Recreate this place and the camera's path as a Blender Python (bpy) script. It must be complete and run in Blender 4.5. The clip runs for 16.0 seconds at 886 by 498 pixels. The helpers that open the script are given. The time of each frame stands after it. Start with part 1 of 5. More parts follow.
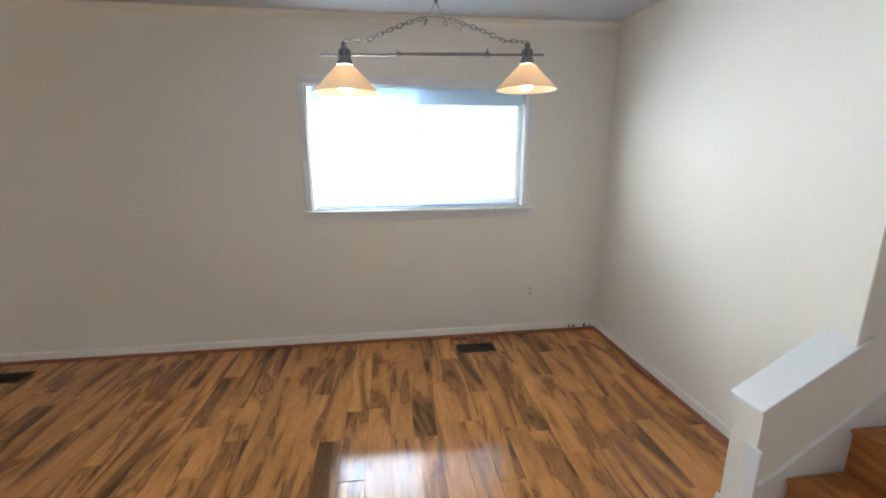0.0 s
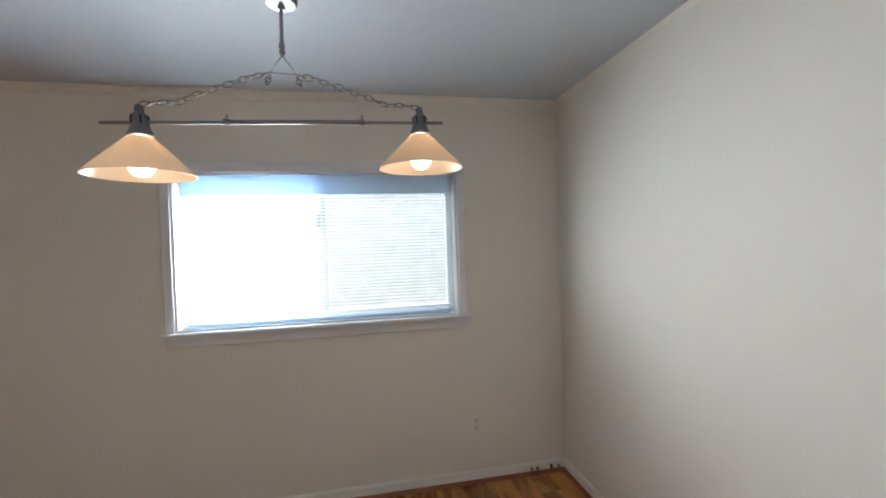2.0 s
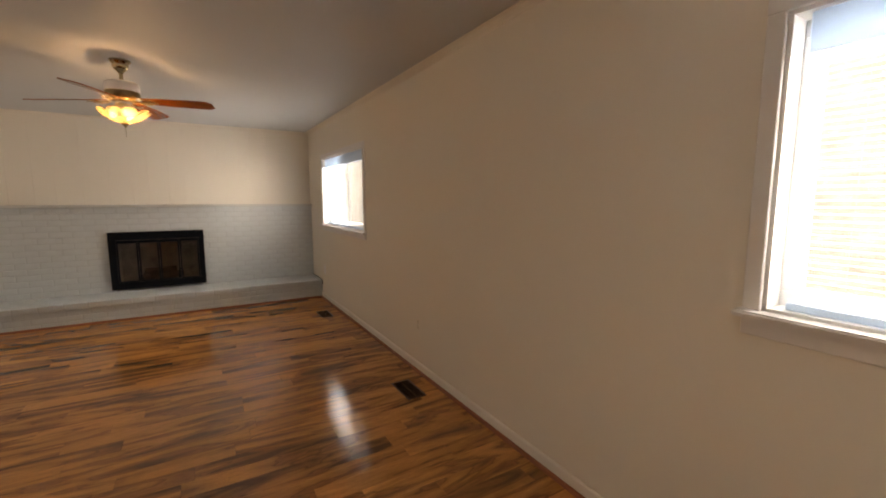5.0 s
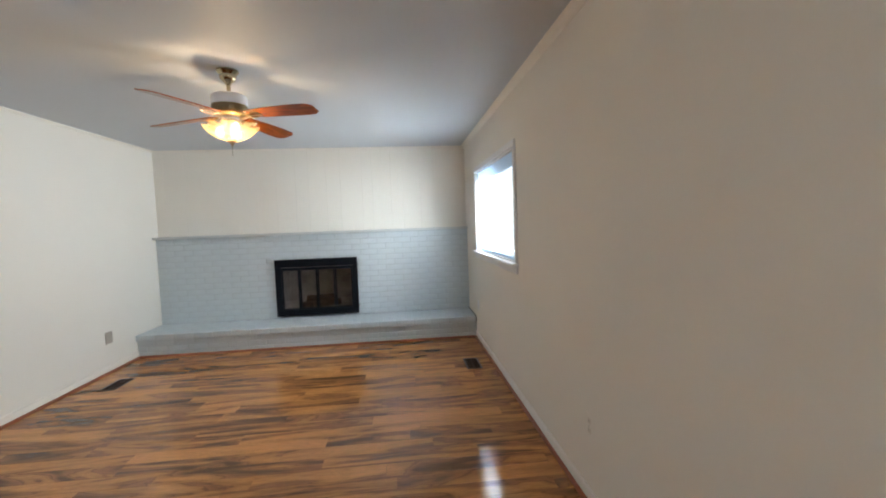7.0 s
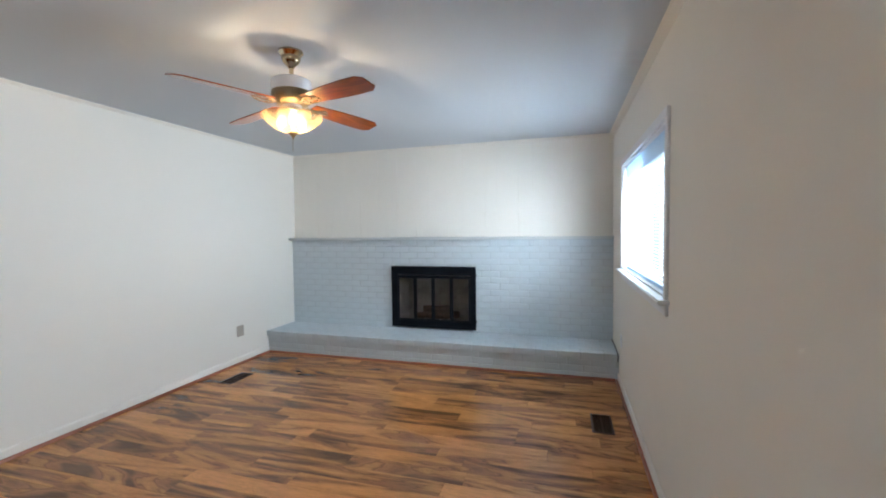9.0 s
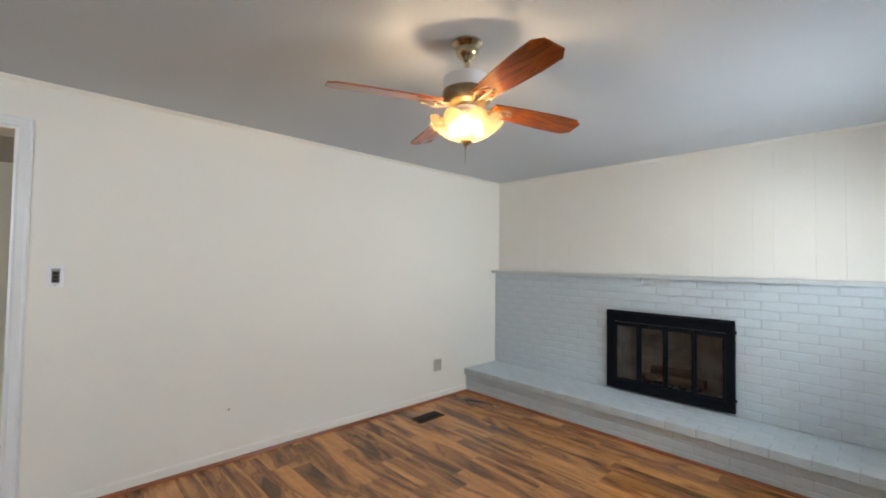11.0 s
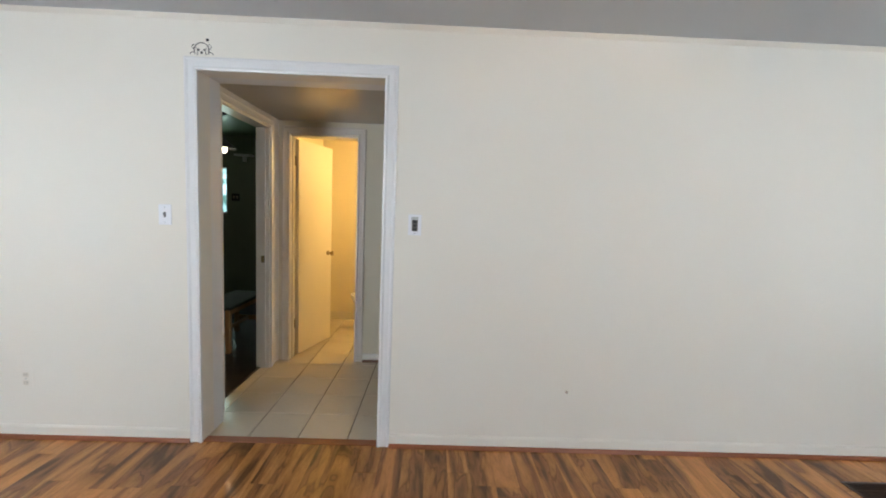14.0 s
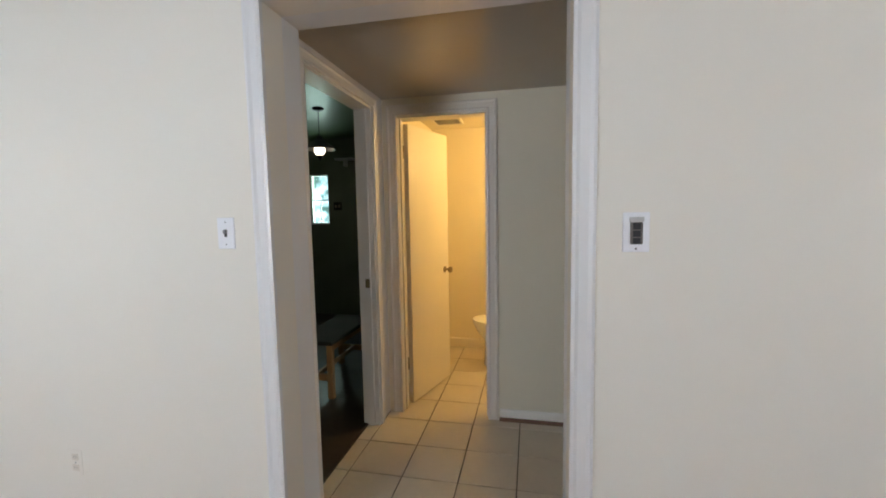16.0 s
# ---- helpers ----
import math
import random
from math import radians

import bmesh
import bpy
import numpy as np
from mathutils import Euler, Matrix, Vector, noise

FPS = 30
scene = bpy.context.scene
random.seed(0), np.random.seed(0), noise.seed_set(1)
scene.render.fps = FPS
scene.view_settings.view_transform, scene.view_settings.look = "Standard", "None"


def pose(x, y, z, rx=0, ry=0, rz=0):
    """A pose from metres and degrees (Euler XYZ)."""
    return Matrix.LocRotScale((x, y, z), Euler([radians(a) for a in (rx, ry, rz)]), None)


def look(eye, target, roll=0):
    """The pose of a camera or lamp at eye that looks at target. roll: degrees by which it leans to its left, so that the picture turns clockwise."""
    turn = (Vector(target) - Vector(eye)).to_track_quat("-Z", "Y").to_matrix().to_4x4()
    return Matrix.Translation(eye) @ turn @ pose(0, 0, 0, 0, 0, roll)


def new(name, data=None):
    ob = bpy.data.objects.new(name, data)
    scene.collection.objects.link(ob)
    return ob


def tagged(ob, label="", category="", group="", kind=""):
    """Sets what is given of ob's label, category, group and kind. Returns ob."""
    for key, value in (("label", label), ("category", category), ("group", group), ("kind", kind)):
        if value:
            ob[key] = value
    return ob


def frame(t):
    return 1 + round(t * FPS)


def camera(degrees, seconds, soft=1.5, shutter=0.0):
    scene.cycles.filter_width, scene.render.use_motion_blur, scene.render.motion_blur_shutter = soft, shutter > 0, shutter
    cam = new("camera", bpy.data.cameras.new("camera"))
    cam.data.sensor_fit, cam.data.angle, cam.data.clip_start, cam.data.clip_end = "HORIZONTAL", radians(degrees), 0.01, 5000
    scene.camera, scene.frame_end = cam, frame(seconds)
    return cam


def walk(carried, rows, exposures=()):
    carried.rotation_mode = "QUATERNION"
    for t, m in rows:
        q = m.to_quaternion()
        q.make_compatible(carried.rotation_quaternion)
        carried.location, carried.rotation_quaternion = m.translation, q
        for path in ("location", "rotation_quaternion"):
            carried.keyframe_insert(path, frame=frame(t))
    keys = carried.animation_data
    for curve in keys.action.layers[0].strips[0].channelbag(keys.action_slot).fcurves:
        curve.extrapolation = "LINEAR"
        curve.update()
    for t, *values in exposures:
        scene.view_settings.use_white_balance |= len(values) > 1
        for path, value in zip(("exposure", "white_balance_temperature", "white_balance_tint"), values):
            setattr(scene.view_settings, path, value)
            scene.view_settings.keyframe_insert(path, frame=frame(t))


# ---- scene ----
cam = camera(93.9, 16.0, 1.9)
PATH = [
    (0, (0.131, 0.222, 1.512), (0.39, 2.152, 1.056), -0.2),
    (0.5, (0.308, 0.335, 1.506), (0.721, 2.251, 1.106), -0.2),
    (1, (0.416, 0.484, 1.507), (0.916, 2.397, 1.207), -0.2),
    (1.5, (0.49, 0.699, 1.523), (1.084, 2.603, 1.38), -0.8),
    (2, (0.617, 0.86, 1.546), (1.001, 2.823, 1.511), -1.9),
    (2.5, (0.713, 1.021, 1.546), (0.724, 3.02, 1.485), -1.5),
    (3, (0.668, 1.222, 1.514), (0.299, 3.185, 1.401), -1.0),
    (3.5, (0.589, 1.414, 1.495), (-0.254, 3.217, 1.298), -1.2),
    (4, (0.557, 1.636, 1.458), (-0.729, 3.155, 1.259), -0.1),
    (4.5, (0.424, 1.777, 1.447), (-1.129, 3.019, 1.231), -0.0),
    (5, (0.168, 1.887, 1.438), (-1.542, 2.898, 1.197), -0.0),
    (7.5, (-1.173, 2.660, 1.418), (-3.171, 2.686, 1.320), -1.8),
    (8, (-1.410, 2.766, 1.437), (-3.403, 2.620, 1.346), -1.1),
    (8.5, (-1.588, 2.886, 1.453), (-3.554, 2.530, 1.367), -0.8),
    (9, (-1.748, 2.922, 1.442), (-3.664, 2.357, 1.352), -0.7),
    (11.5, (-2.525, 2.628, 1.455), (-3.775, 1.067, 1.415), 0.45),
    (12, (-2.597, 2.515, 1.388), (-3.762, 0.94, 0.99), 1.0),
    (12.5, (-2.705, 2.388, 1.354), (-3.624, 0.743, 0.685), 1.8),
    (13, (-2.757, 2.252, 1.361), (-3.32, 0.424, 0.776), 1.9),
    (13.5, (-2.695, 2.092, 1.408), (-2.984, 0.137, 1.098), 2.4),
    (14, (-2.571, 1.872, 1.426), (-2.614, -0.119, 1.245), 2.2),
    (14.5, (-2.516, 1.602, 1.416), (-2.199, -0.364, 1.225), 1.4),
    (15, (-2.399, 1.354, 1.409), (-1.825, -0.55, 1.194), 1.8),
    (15.5, (-2.201, 1.116, 1.421), (-1.678, -0.807, 1.251), 1.0),
    (16, (-2.144, 0.823, 1.412), (-1.73, -1.126, 1.235), -1.0),
]
EXPOSURES = [(0.0, 0.86, 6250, 7), (0.5, 0.8, 6250, 7), (1.0, 0.62, 6250, 7), (1.5, 0.46, 6250, 8), (2.0, 0.32, 6350, 10), (2.5, 0.36, 6450, 11), (3.0, 0.4, 6600, 11), (3.5, 0.2, 6500, 8), (4.0, 0.16, 9000, 18), (4.5, 0.2, 10200, 20), (5.0, 0.2, 9900, 22), (7.5, 1.0, 6000, 6),
             (9.0, 0.97, 5850, 7), (11.5, 0.77, 6550, 9), (12.5, 1.2, 6600, 10), (13.0, 1.18, 6450, 9), (13.5, 1.06, 6250, 8), (14.0, 0.92, 6250, 8), (15.0, 0.85, 6300, 9), (15.5, 0.84, 6350, 10), (16.0, 0.76, 6300, 10)]
walk(cam, [(t, look(eye, target, roll)) for t, eye, target, roll in PATH], EXPOSURES)

# ---- world, sun and large lights ----
world = bpy.data.worlds.new("world")
scene.world = world
world.use_nodes = True
wn = world.node_tree
sky = wn.nodes.new("ShaderNodeTexSky")
sky.sky_type, sky.sun_disc, sky.sun_elevation, sky.sun_rotation = "NISHITA", False, radians(50), radians(180)
wn.links.new(sky.outputs[0], wn.nodes["Background"].inputs[0])
wn.nodes["Background"].inputs[1].default_value = 0.15
sun = new("sun", bpy.data.lights.new("sun", "SUN"))
sun.data.energy, sun.data.angle, sun.data.color = 3.4, radians(0.5), (1.0, 0.95, 0.88)
sun.matrix_world = look((0, -10, 12), (0, 0, 0))


def area(name, x, y, z, target, w, h, watts, color):
    a = new(name, bpy.data.lights.new(name, "AREA"))
    a.data.shape, a.data.size, a.data.size_y, a.data.energy, a.data.color = "RECTANGLE", w, h, watts, color
    a.matrix_world = look((x, y, z), target)
    return a


def bulb_light(name, x, y, z, watts, color, radius=0.03):
    a = new(name, bpy.data.lights.new(name, "POINT"))
    a.data.energy, a.data.color, a.data.shadow_soft_size = watts, color, radius
    a.location = (x, y, z)
    return a


W1, W2 = (-0.42, 1.21), (-5.675, -4.045)      # the two window openings along the north wall
DAY = (0.88, 0.945, 1.0)
for k, (a, b) in enumerate((W1, W2)):
    mid = (a + b) / 2
    # the open pane's daylight, and an added unseen lamp standing in for higher sky
    area("daylight", (a + mid) / 2 - 0.06, 3.66, 1.465, ((a + mid) / 2, 0, 1.30), mid - a + 0.08, 0.83, (66, 50)[k], DAY).data.spread = radians(160)
    area("sky_daylight", mid + 0.2, 5.5, 3.35, (mid, 3.4, 1.5), 3.2, 1.7, (230, 230)[k], DAY)
area("kitchen_daylight", 0.76, -4.70, 1.62, (0.70, 0, 1.5), 0.30, 0.66, 4.5, (0.75, 1.0, 0.85))
WARM = (1.0, 0.72, 0.44)
for x, y, z in ((-3.700, 1.511, 2.07), (-3.820, 1.481, 2.07), (-3.745, 1.398, 2.07)):
    bulb_light("fan_bulb_light", x, y, z, 2.9, WARM, 0.008)
bulb_light("bath_light", -2.45, -2.75, 1.95, 17, (1.0, 0.66, 0.24), 0.14)
bulb_light("kitchen_bulb_light", -0.12, -2.97, 2.03, 1.2, (1.0, 0.8, 0.5), 0.03)


# ---- materials ----
def material(name, color, rough=0.5, metal=0.0, var=0.06, scale=3.0, fine=60.0, bump=0.0, dist=0.002, spec=0.5, coat=0.0):
    m = bpy.data.materials.new(name)
    m.use_nodes = True
    t = m.node_tree
    b = t.nodes["Principled BSDF"]
    b.inputs["Roughness"].default_value, b.inputs["Metallic"].default_value = rough, metal
    b.inputs["Specular IOR Level"].default_value, b.inputs["Coat Weight"].default_value = spec, coat
    co = t.nodes.new("ShaderNodeTexCoord")
    n1, n2 = t.nodes.new("ShaderNodeTexNoise"), t.nodes.new("ShaderNodeTexNoise")
    for n, s in ((n1, scale), (n2, fine)):
        n.inputs["Scale"].default_value, n.inputs["Detail"].default_value = s, 4
        t.links.new(co.outputs["Object"], n.inputs["Vector"])
    mix = t.nodes.new("ShaderNodeMix")
    mix.data_type = "RGBA"
    add = t.nodes.new("ShaderNodeMath")
    add.operation = "MULTIPLY_ADD"
    t.links.new(n2.outputs[0], add.inputs[0])
    add.inputs[1].default_value = 0.35
    t.links.new(n1.outputs[0], add.inputs[2])
    ramp = t.nodes.new("ShaderNodeMapRange")
    ramp.inputs[1].default_value, ramp.inputs[2].default_value = 0.35, 1.0
    t.links.new(add.outputs[0], ramp.inputs[0])
    t.links.new(ramp.outputs[0], mix.inputs[0])
    mix.inputs[6].default_value = (*[max(0, c * (1 - var)) for c in color], 1)
    mix.inputs[7].default_value = (*[min(1, c * (1 + var)) for c in color], 1)
    t.links.new(mix.outputs[2], b.inputs["Base Color"])
    if bump:
        bp = t.nodes.new("ShaderNodeBump")
        bp.inputs["Strength"].default_value, bp.inputs["Distance"].default_value = bump, dist
        t.links.new(n2.outputs[0], bp.inputs["Height"])
        t.links.new(bp.outputs[0], b.inputs["Normal"])
    return m


def emitter(name, color, strength, base=(0.8, 0.8, 0.8)):
    m = material(name, base, 0.4)
    b = m.node_tree.nodes["Principled BSDF"]
    b.inputs["Emission Color"].default_value, b.inputs["Emission Strength"].default_value = (*color, 1), strength
    return m


WALL = material("wall_paint", (0.80, 0.768, 0.705), 0.7, var=0.015, scale=1.5, fine=180, bump=0.12, dist=0.001, spec=0.15)
# white ceiling, greyed and cooled to carry weaker, bluish window light in its colour
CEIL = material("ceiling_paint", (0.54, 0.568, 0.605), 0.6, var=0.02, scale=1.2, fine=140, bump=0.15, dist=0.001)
TRIM = material("white_trim_paint", (0.76, 0.76, 0.77), 0.32, var=0.03, scale=4, fine=90, bump=0.08, dist=0.001)
BRICKP = material("grey_painted_brick", (0.56, 0.62, 0.66), 0.5, var=0.07, scale=6, fine=70, bump=0.6, dist=0.003)
MORTAR = material("grey_painted_mortar", (0.50, 0.555, 0.59), 0.6, var=0.08, scale=8, fine=90, bump=0.8, dist=0.003)
SHOE = material("reddish_wood_shoe_moulding", (0.28, 0.088, 0.036), 0.35, var=0.25, scale=5, fine=60, bump=0.1)
BLACKM = material("black_painted_metal", (0.004, 0.006, 0.010), 0.5, 0.0, var=0.3, scale=5, fine=90, bump=0.15, spec=0.12)
NICKEL = material("brushed_nickel", (0.22, 0.215, 0.22), 0.32, 1.0, var=0.1)
DARKMETAL = material("dark_pewter_metal", (0.22, 0.21, 0.22), 0.4, 0.8, var=0.1)
BRASS = material("polished_brass", (0.46, 0.38, 0.25), 0.16, 1.0, var=0.12)
OLDBRASS = material("antique_brass", (0.28, 0.22, 0.13), 0.28, 1.0, var=0.15)
WHITEP = material("white_plastic", (0.82, 0.83, 0.87), 0.35, var=0.02)
IVORY = material("almond_plastic", (0.42, 0.36, 0.30), 0.45, var=0.05)
TANP = material("tan_plastic", (0.69, 0.64, 0.56), 0.5, var=0.05)
DARKP = material("dark_plastic", (0.02, 0.02, 0.025), 0.4, var=0.1)
GREYP = material("grey_plastic", (0.25, 0.25, 0.26), 0.4, var=0.1)
BROWNM = material("brown_enamel_metal", (0.060, 0.028, 0.014), 0.45, 0.2, var=0.2, bump=0.1)
DUCT_SHADE = material("duct_shade_black", (0.012, 0.009, 0.007), 0.9, var=0.2)
GROUT = material("dark_tile_grout", (0.055, 0.045, 0.036), 0.85, var=0.2, scale=9, fine=120, bump=0.4)
SUBFLOOR = material("subfloor", (0.03, 0.018, 0.01), 0.8, var=0.2)
SOOT = material("sooty_firebrick", (0.36, 0.34, 0.33), 0.85, var=0.5, scale=7, fine=50, bump=0.7, dist=0.004)
ASH = material("grey_ash", (0.60, 0.55, 0.51), 0.95, var=0.5, scale=16, fine=80, bump=1.0, dist=0.01)
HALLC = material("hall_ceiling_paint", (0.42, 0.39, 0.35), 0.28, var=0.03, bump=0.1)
# hall walls and trim: the bath's warm light is put into these two colours
HALLW = material("warm_lit_hall_wall", (0.74, 0.685, 0.565), 0.6, var=0.02, scale=1.5, fine=150, bump=0.1, dist=0.001, spec=0.2)
HALLT = material("warm_lit_hall_trim", (0.75, 0.70, 0.645), 0.3, var=0.03, scale=4, fine=90, bump=0.08, dist=0.001)
OLDSHOE = material("dull_brown_wood_moulding", (0.15, 0.075, 0.045), 0.5, var=0.25, scale=5, fine=60, bump=0.1)
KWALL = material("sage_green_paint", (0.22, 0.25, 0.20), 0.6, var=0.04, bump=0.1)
# green light from the kitchen window is painted in as this ceiling's colour
KCEIL = material("green_lit_ceiling", (0.15, 0.24, 0.12), 0.35, var=0.04, bump=0.1)
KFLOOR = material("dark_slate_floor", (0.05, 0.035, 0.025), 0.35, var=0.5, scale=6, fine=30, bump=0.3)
PINE = material("golden_pine", (0.45, 0.24, 0.09), 0.4, var=0.15, scale=4, fine=40, bump=0.1)
SEATTOP = material("dark_bench_top", (0.05, 0.04, 0.03), 0.8, var=0.2)
PORCELAIN = material("white_porcelain", (0.82, 0.82, 0.80), 0.12, var=0.01)
DOORP = material("cream_door_paint", (0.78, 0.72, 0.62), 0.4, var=0.02, scale=3, fine=60, bump=0.08)
BATHW = material("bath_wall_paint", (0.80, 0.72, 0.55), 0.5, var=0.02, bump=0.08)
RAILM = material("charcoal_handrail_paint", (0.035, 0.04, 0.05), 0.3, var=0.2)
LOUVREG = material("grey_grille", (0.42, 0.42, 0.41), 0.5, 0.1, var=0.06)
VINYL = material("white_vinyl", (0.80, 0.83, 0.86), 0.3, var=0.02)
ALU = material("grey_aluminium", (0.36, 0.405, 0.44), 0.5, 0.1)
BULB = emitter("glowing_bulb", (1.0, 0.93, 0.78), 9.0)
WARMBULB = emitter("warm_glowing_bulb", (1.0, 0.76, 0.42), 9.0)


def wood(name, dark, mid, light, stretch, rough=0.3, scale=1.0, per_object=True, warp=1.3, bump=0.05, rings=1.0):
    """Figured wood with its grain along the object's axis that stretch leaves short."""
    m = bpy.data.materials.new(name)
    m.use_nodes = True
    t = m.node_tree
    b = t.nodes["Principled BSDF"]
    co, info = t.nodes.new("ShaderNodeTexCoord"), t.nodes.new("ShaderNodeObjectInfo")
    mp = t.nodes.new("ShaderNodeMapping")
    mp.inputs["Scale"].default_value = [v * scale for v in stretch]
    off = t.nodes.new("ShaderNodeVectorMath")
    off.operation = "SCALE"
    off.inputs[0].default_value = (37.0, 53.0, 71.0)
    t.links.new(info.outputs["Random"], off.inputs["Scale"])
    t.links.new(co.outputs["Object"], mp.inputs["Vector"])
    if per_object:
        t.links.new(off.outputs[0], mp.inputs["Location"])
    n1, n2, n3 = [t.nodes.new("ShaderNodeTexNoise") for _ in range(3)]
    n1.inputs["Scale"].default_value, n1.inputs["Detail"].default_value, n1.inputs["Distortion"].default_value = 1.0, 2.0, warp
    n1.inputs["Roughness"].default_value = 0.45
    n2.inputs["Scale"].default_value, n2.inputs["Detail"].default_value, n2.inputs["Distortion"].default_value = 3.2, 5.0, 0.6
    n3.inputs["Scale"].default_value, n3.inputs["Detail"].default_value = 16.0, 4.0
    for n in (n1, n2, n3):
        t.links.new(mp.outputs[0], n.inputs["Vector"])
    r1 = t.nodes.new("ShaderNodeValToRGB")
    e = r1.color_ramp.elements
    e[0].position, e[0].color = 0.34, (*dark, 1)
    e[1].position, e[1].color = 0.76, (*light, 1)
    for p, c in ((0.41, mid), (0.465, [1.25 * v for v in mid]), (0.484, [0.74 * v for v in mid]), (0.504, [0.62 * v for v in light]), (0.58, [0.80 * v for v in light])):
        k = e.new(p)
        k.color = (*c, 1)
    shift = t.nodes.new("ShaderNodeMath")
    shift.operation = "MULTIPLY_ADD"
    t.links.new(info.outputs["Random"], shift.inputs[0])
    shift.inputs[1].default_value = 0.19 if per_object else 0.0
    mid2 = t.nodes.new("ShaderNodeMath")
    mid2.operation = "MULTIPLY_ADD"
    t.links.new(n2.outputs[0], mid2.inputs[0])
    mid2.inputs[1].default_value, mid2.inputs[2].default_value = 0.13 if per_object else 0.22, -0.125 if per_object else -0.10
    sum1 = t.nodes.new("ShaderNodeMath")
    t.links.new(n1.outputs[0], sum1.inputs[0])
    t.links.new(mid2.outputs[0], sum1.inputs[1])
    t.links.new(sum1.outputs[0], shift.inputs[2])
    t.links.new(shift.outputs[0], r1.inputs[0])
    # growth rings that follow the figure
    ring, ringmap, ringmix = t.nodes.new("ShaderNodeMath"), t.nodes.new("ShaderNodeMapRange"), t.nodes.new("ShaderNodeMix")
    ring.operation = "PINGPONG"
    ring.inputs[1].default_value = 0.0125
    t.links.new(shift.outputs[0], ring.inputs[0])
    t.links.new(ring.outputs[0], ringmap.inputs[0])
    ringmap.inputs[1].default_value, ringmap.inputs[2].default_value = 0.0, 0.006
    ringmap.inputs[3].default_value, ringmap.inputs[4].default_value = rings, 1.0
    ringmix.data_type, ringmix.blend_type = "RGBA", "MULTIPLY"
    ringmix.inputs[0].default_value = 1.0
    t.links.new(r1.outputs[0], ringmix.inputs[6])
    t.links.new(ringmap.outputs[0], ringmix.inputs[7])
    fine = t.nodes.new("ShaderNodeMix")
    fine.data_type, fine.blend_type = "RGBA", "MULTIPLY"
    fine.inputs[0].default_value = 0.32
    r2 = t.nodes.new("ShaderNodeValToRGB")
    r2.color_ramp.elements[0].position, r2.color_ramp.elements[0].color = 0.33, (0.50, 0.46, 0.44, 1)
    r2.color_ramp.elements[1].position, r2.color_ramp.elements[1].color = 0.6, (1, 1, 1, 1)
    t.links.new(n3.outputs[0], r2.inputs[0])
    t.links.new(ringmix.outputs[2], fine.inputs[6])
    t.links.new(r2.outputs[0], fine.inputs[7])
    tone = t.nodes.new("ShaderNodeHueSaturation")
    vary = t.nodes.new("ShaderNodeMapRange")
    vary.inputs[3].default_value, vary.inputs[4].default_value = (0.84, 1.12) if per_object else (1.0, 1.0)
    frac = t.nodes.new("ShaderNodeMath")
    frac.operation = "FRACT"
    many = t.nodes.new("ShaderNodeMath")
    many.operation = "MULTIPLY"
    many.inputs[1].default_value = 7.31
    t.links.new(info.outputs["Random"], many.inputs[0])
    t.links.new(many.outputs[0], frac.inputs[0])
    t.links.new(frac.outputs[0], vary.inputs[0])
    t.links.new(vary.outputs[0], tone.inputs["Value"])
    t.links.new(fine.outputs[2], tone.inputs["Color"])
    t.links.new(tone.outputs[0], b.inputs["Base Color"])
    b.inputs["Roughness"].default_value = rough
    b.inputs["Specular IOR Level"].default_value = 0.4
    bp = t.nodes.new("ShaderNodeBump")
    bp.inputs["Strength"].default_value, bp.inputs["Distance"].default_value = bump, 0.001
    t.links.new(n3.outputs[0], bp.inputs["Height"])
    t.links.new(bp.outputs[0], b.inputs["Normal"])
    return m


PLANK = wood("acacia_laminate", (0.150, 0.071, 0.029), (0.30, 0.132, 0.047), (0.68, 0.298, 0.094), (4.7, 0.85, 1.0), rough=0.12, warp=2.5, rings=0.86)
STAIRW = wood("orange_stair_wood", (0.34, 0.125, 0.034), (0.45, 0.170, 0.046), (0.56, 0.220, 0.064), (9.0, 1.2, 9.0), rough=0.3, per_object=False)
BLADEW = wood("reddish_blade_veneer", (0.25, 0.056, 0.010), (0.30, 0.072, 0.012), (0.34, 0.088, 0.014), (1.5, 14.0, 1.0), rough=0.14, per_object=False)
TILE = material("cream_ceramic_tile", (0.62, 0.56, 0.47), 0.18, var=0.06, scale=5, fine=40, bump=0.05)


def glass(name, tint, rough=0.0, gloss=1.0):
    """Thin clear pane: a little mirror over a see-through sheet."""
    m = bpy.data.materials.new(name)
    m.use_nodes = True
    t = m.node_tree
    t.nodes.remove(t.nodes["Principled BSDF"])
    tr, gl, mx, lw, pw, ma = [t.nodes.new("ShaderNode" + k) for k in ("BsdfTransparent", "BsdfGlossy", "MixShader", "LayerWeight", "Math", "Math")]
    tr.inputs[0].default_value, gl.inputs["Roughness"].default_value = (*tint, 1), rough
    pw.operation, pw.inputs[1].default_value = "POWER", 5.0
    ma.operation, ma.inputs[1].default_value, ma.inputs[2].default_value = "MULTIPLY_ADD", 0.9 * gloss, 0.035 * gloss
    lw.inputs["Blend"].default_value = 0.5
    t.links.new(lw.outputs["Facing"], pw.inputs[0])
    t.links.new(pw.outputs[0], ma.inputs[0])
    t.links.new(ma.outputs[0], mx.inputs[0])
    t.links.new(tr.outputs[0], mx.inputs[1])
    t.links.new(gl.outputs[0], mx.inputs[2])
    t.links.new(mx.outputs[0], t.nodes["Material Output"].inputs[0])
    return m


PANE = glass("window_glass", (0.96, 0.98, 0.98))
SMOKED = glass("smoked_fire_glass", (0.80, 0.79, 0.78), 0.05)
SCREEN = glass("insect_screen", (0.80, 0.80, 0.80), 0.9, 0.1)


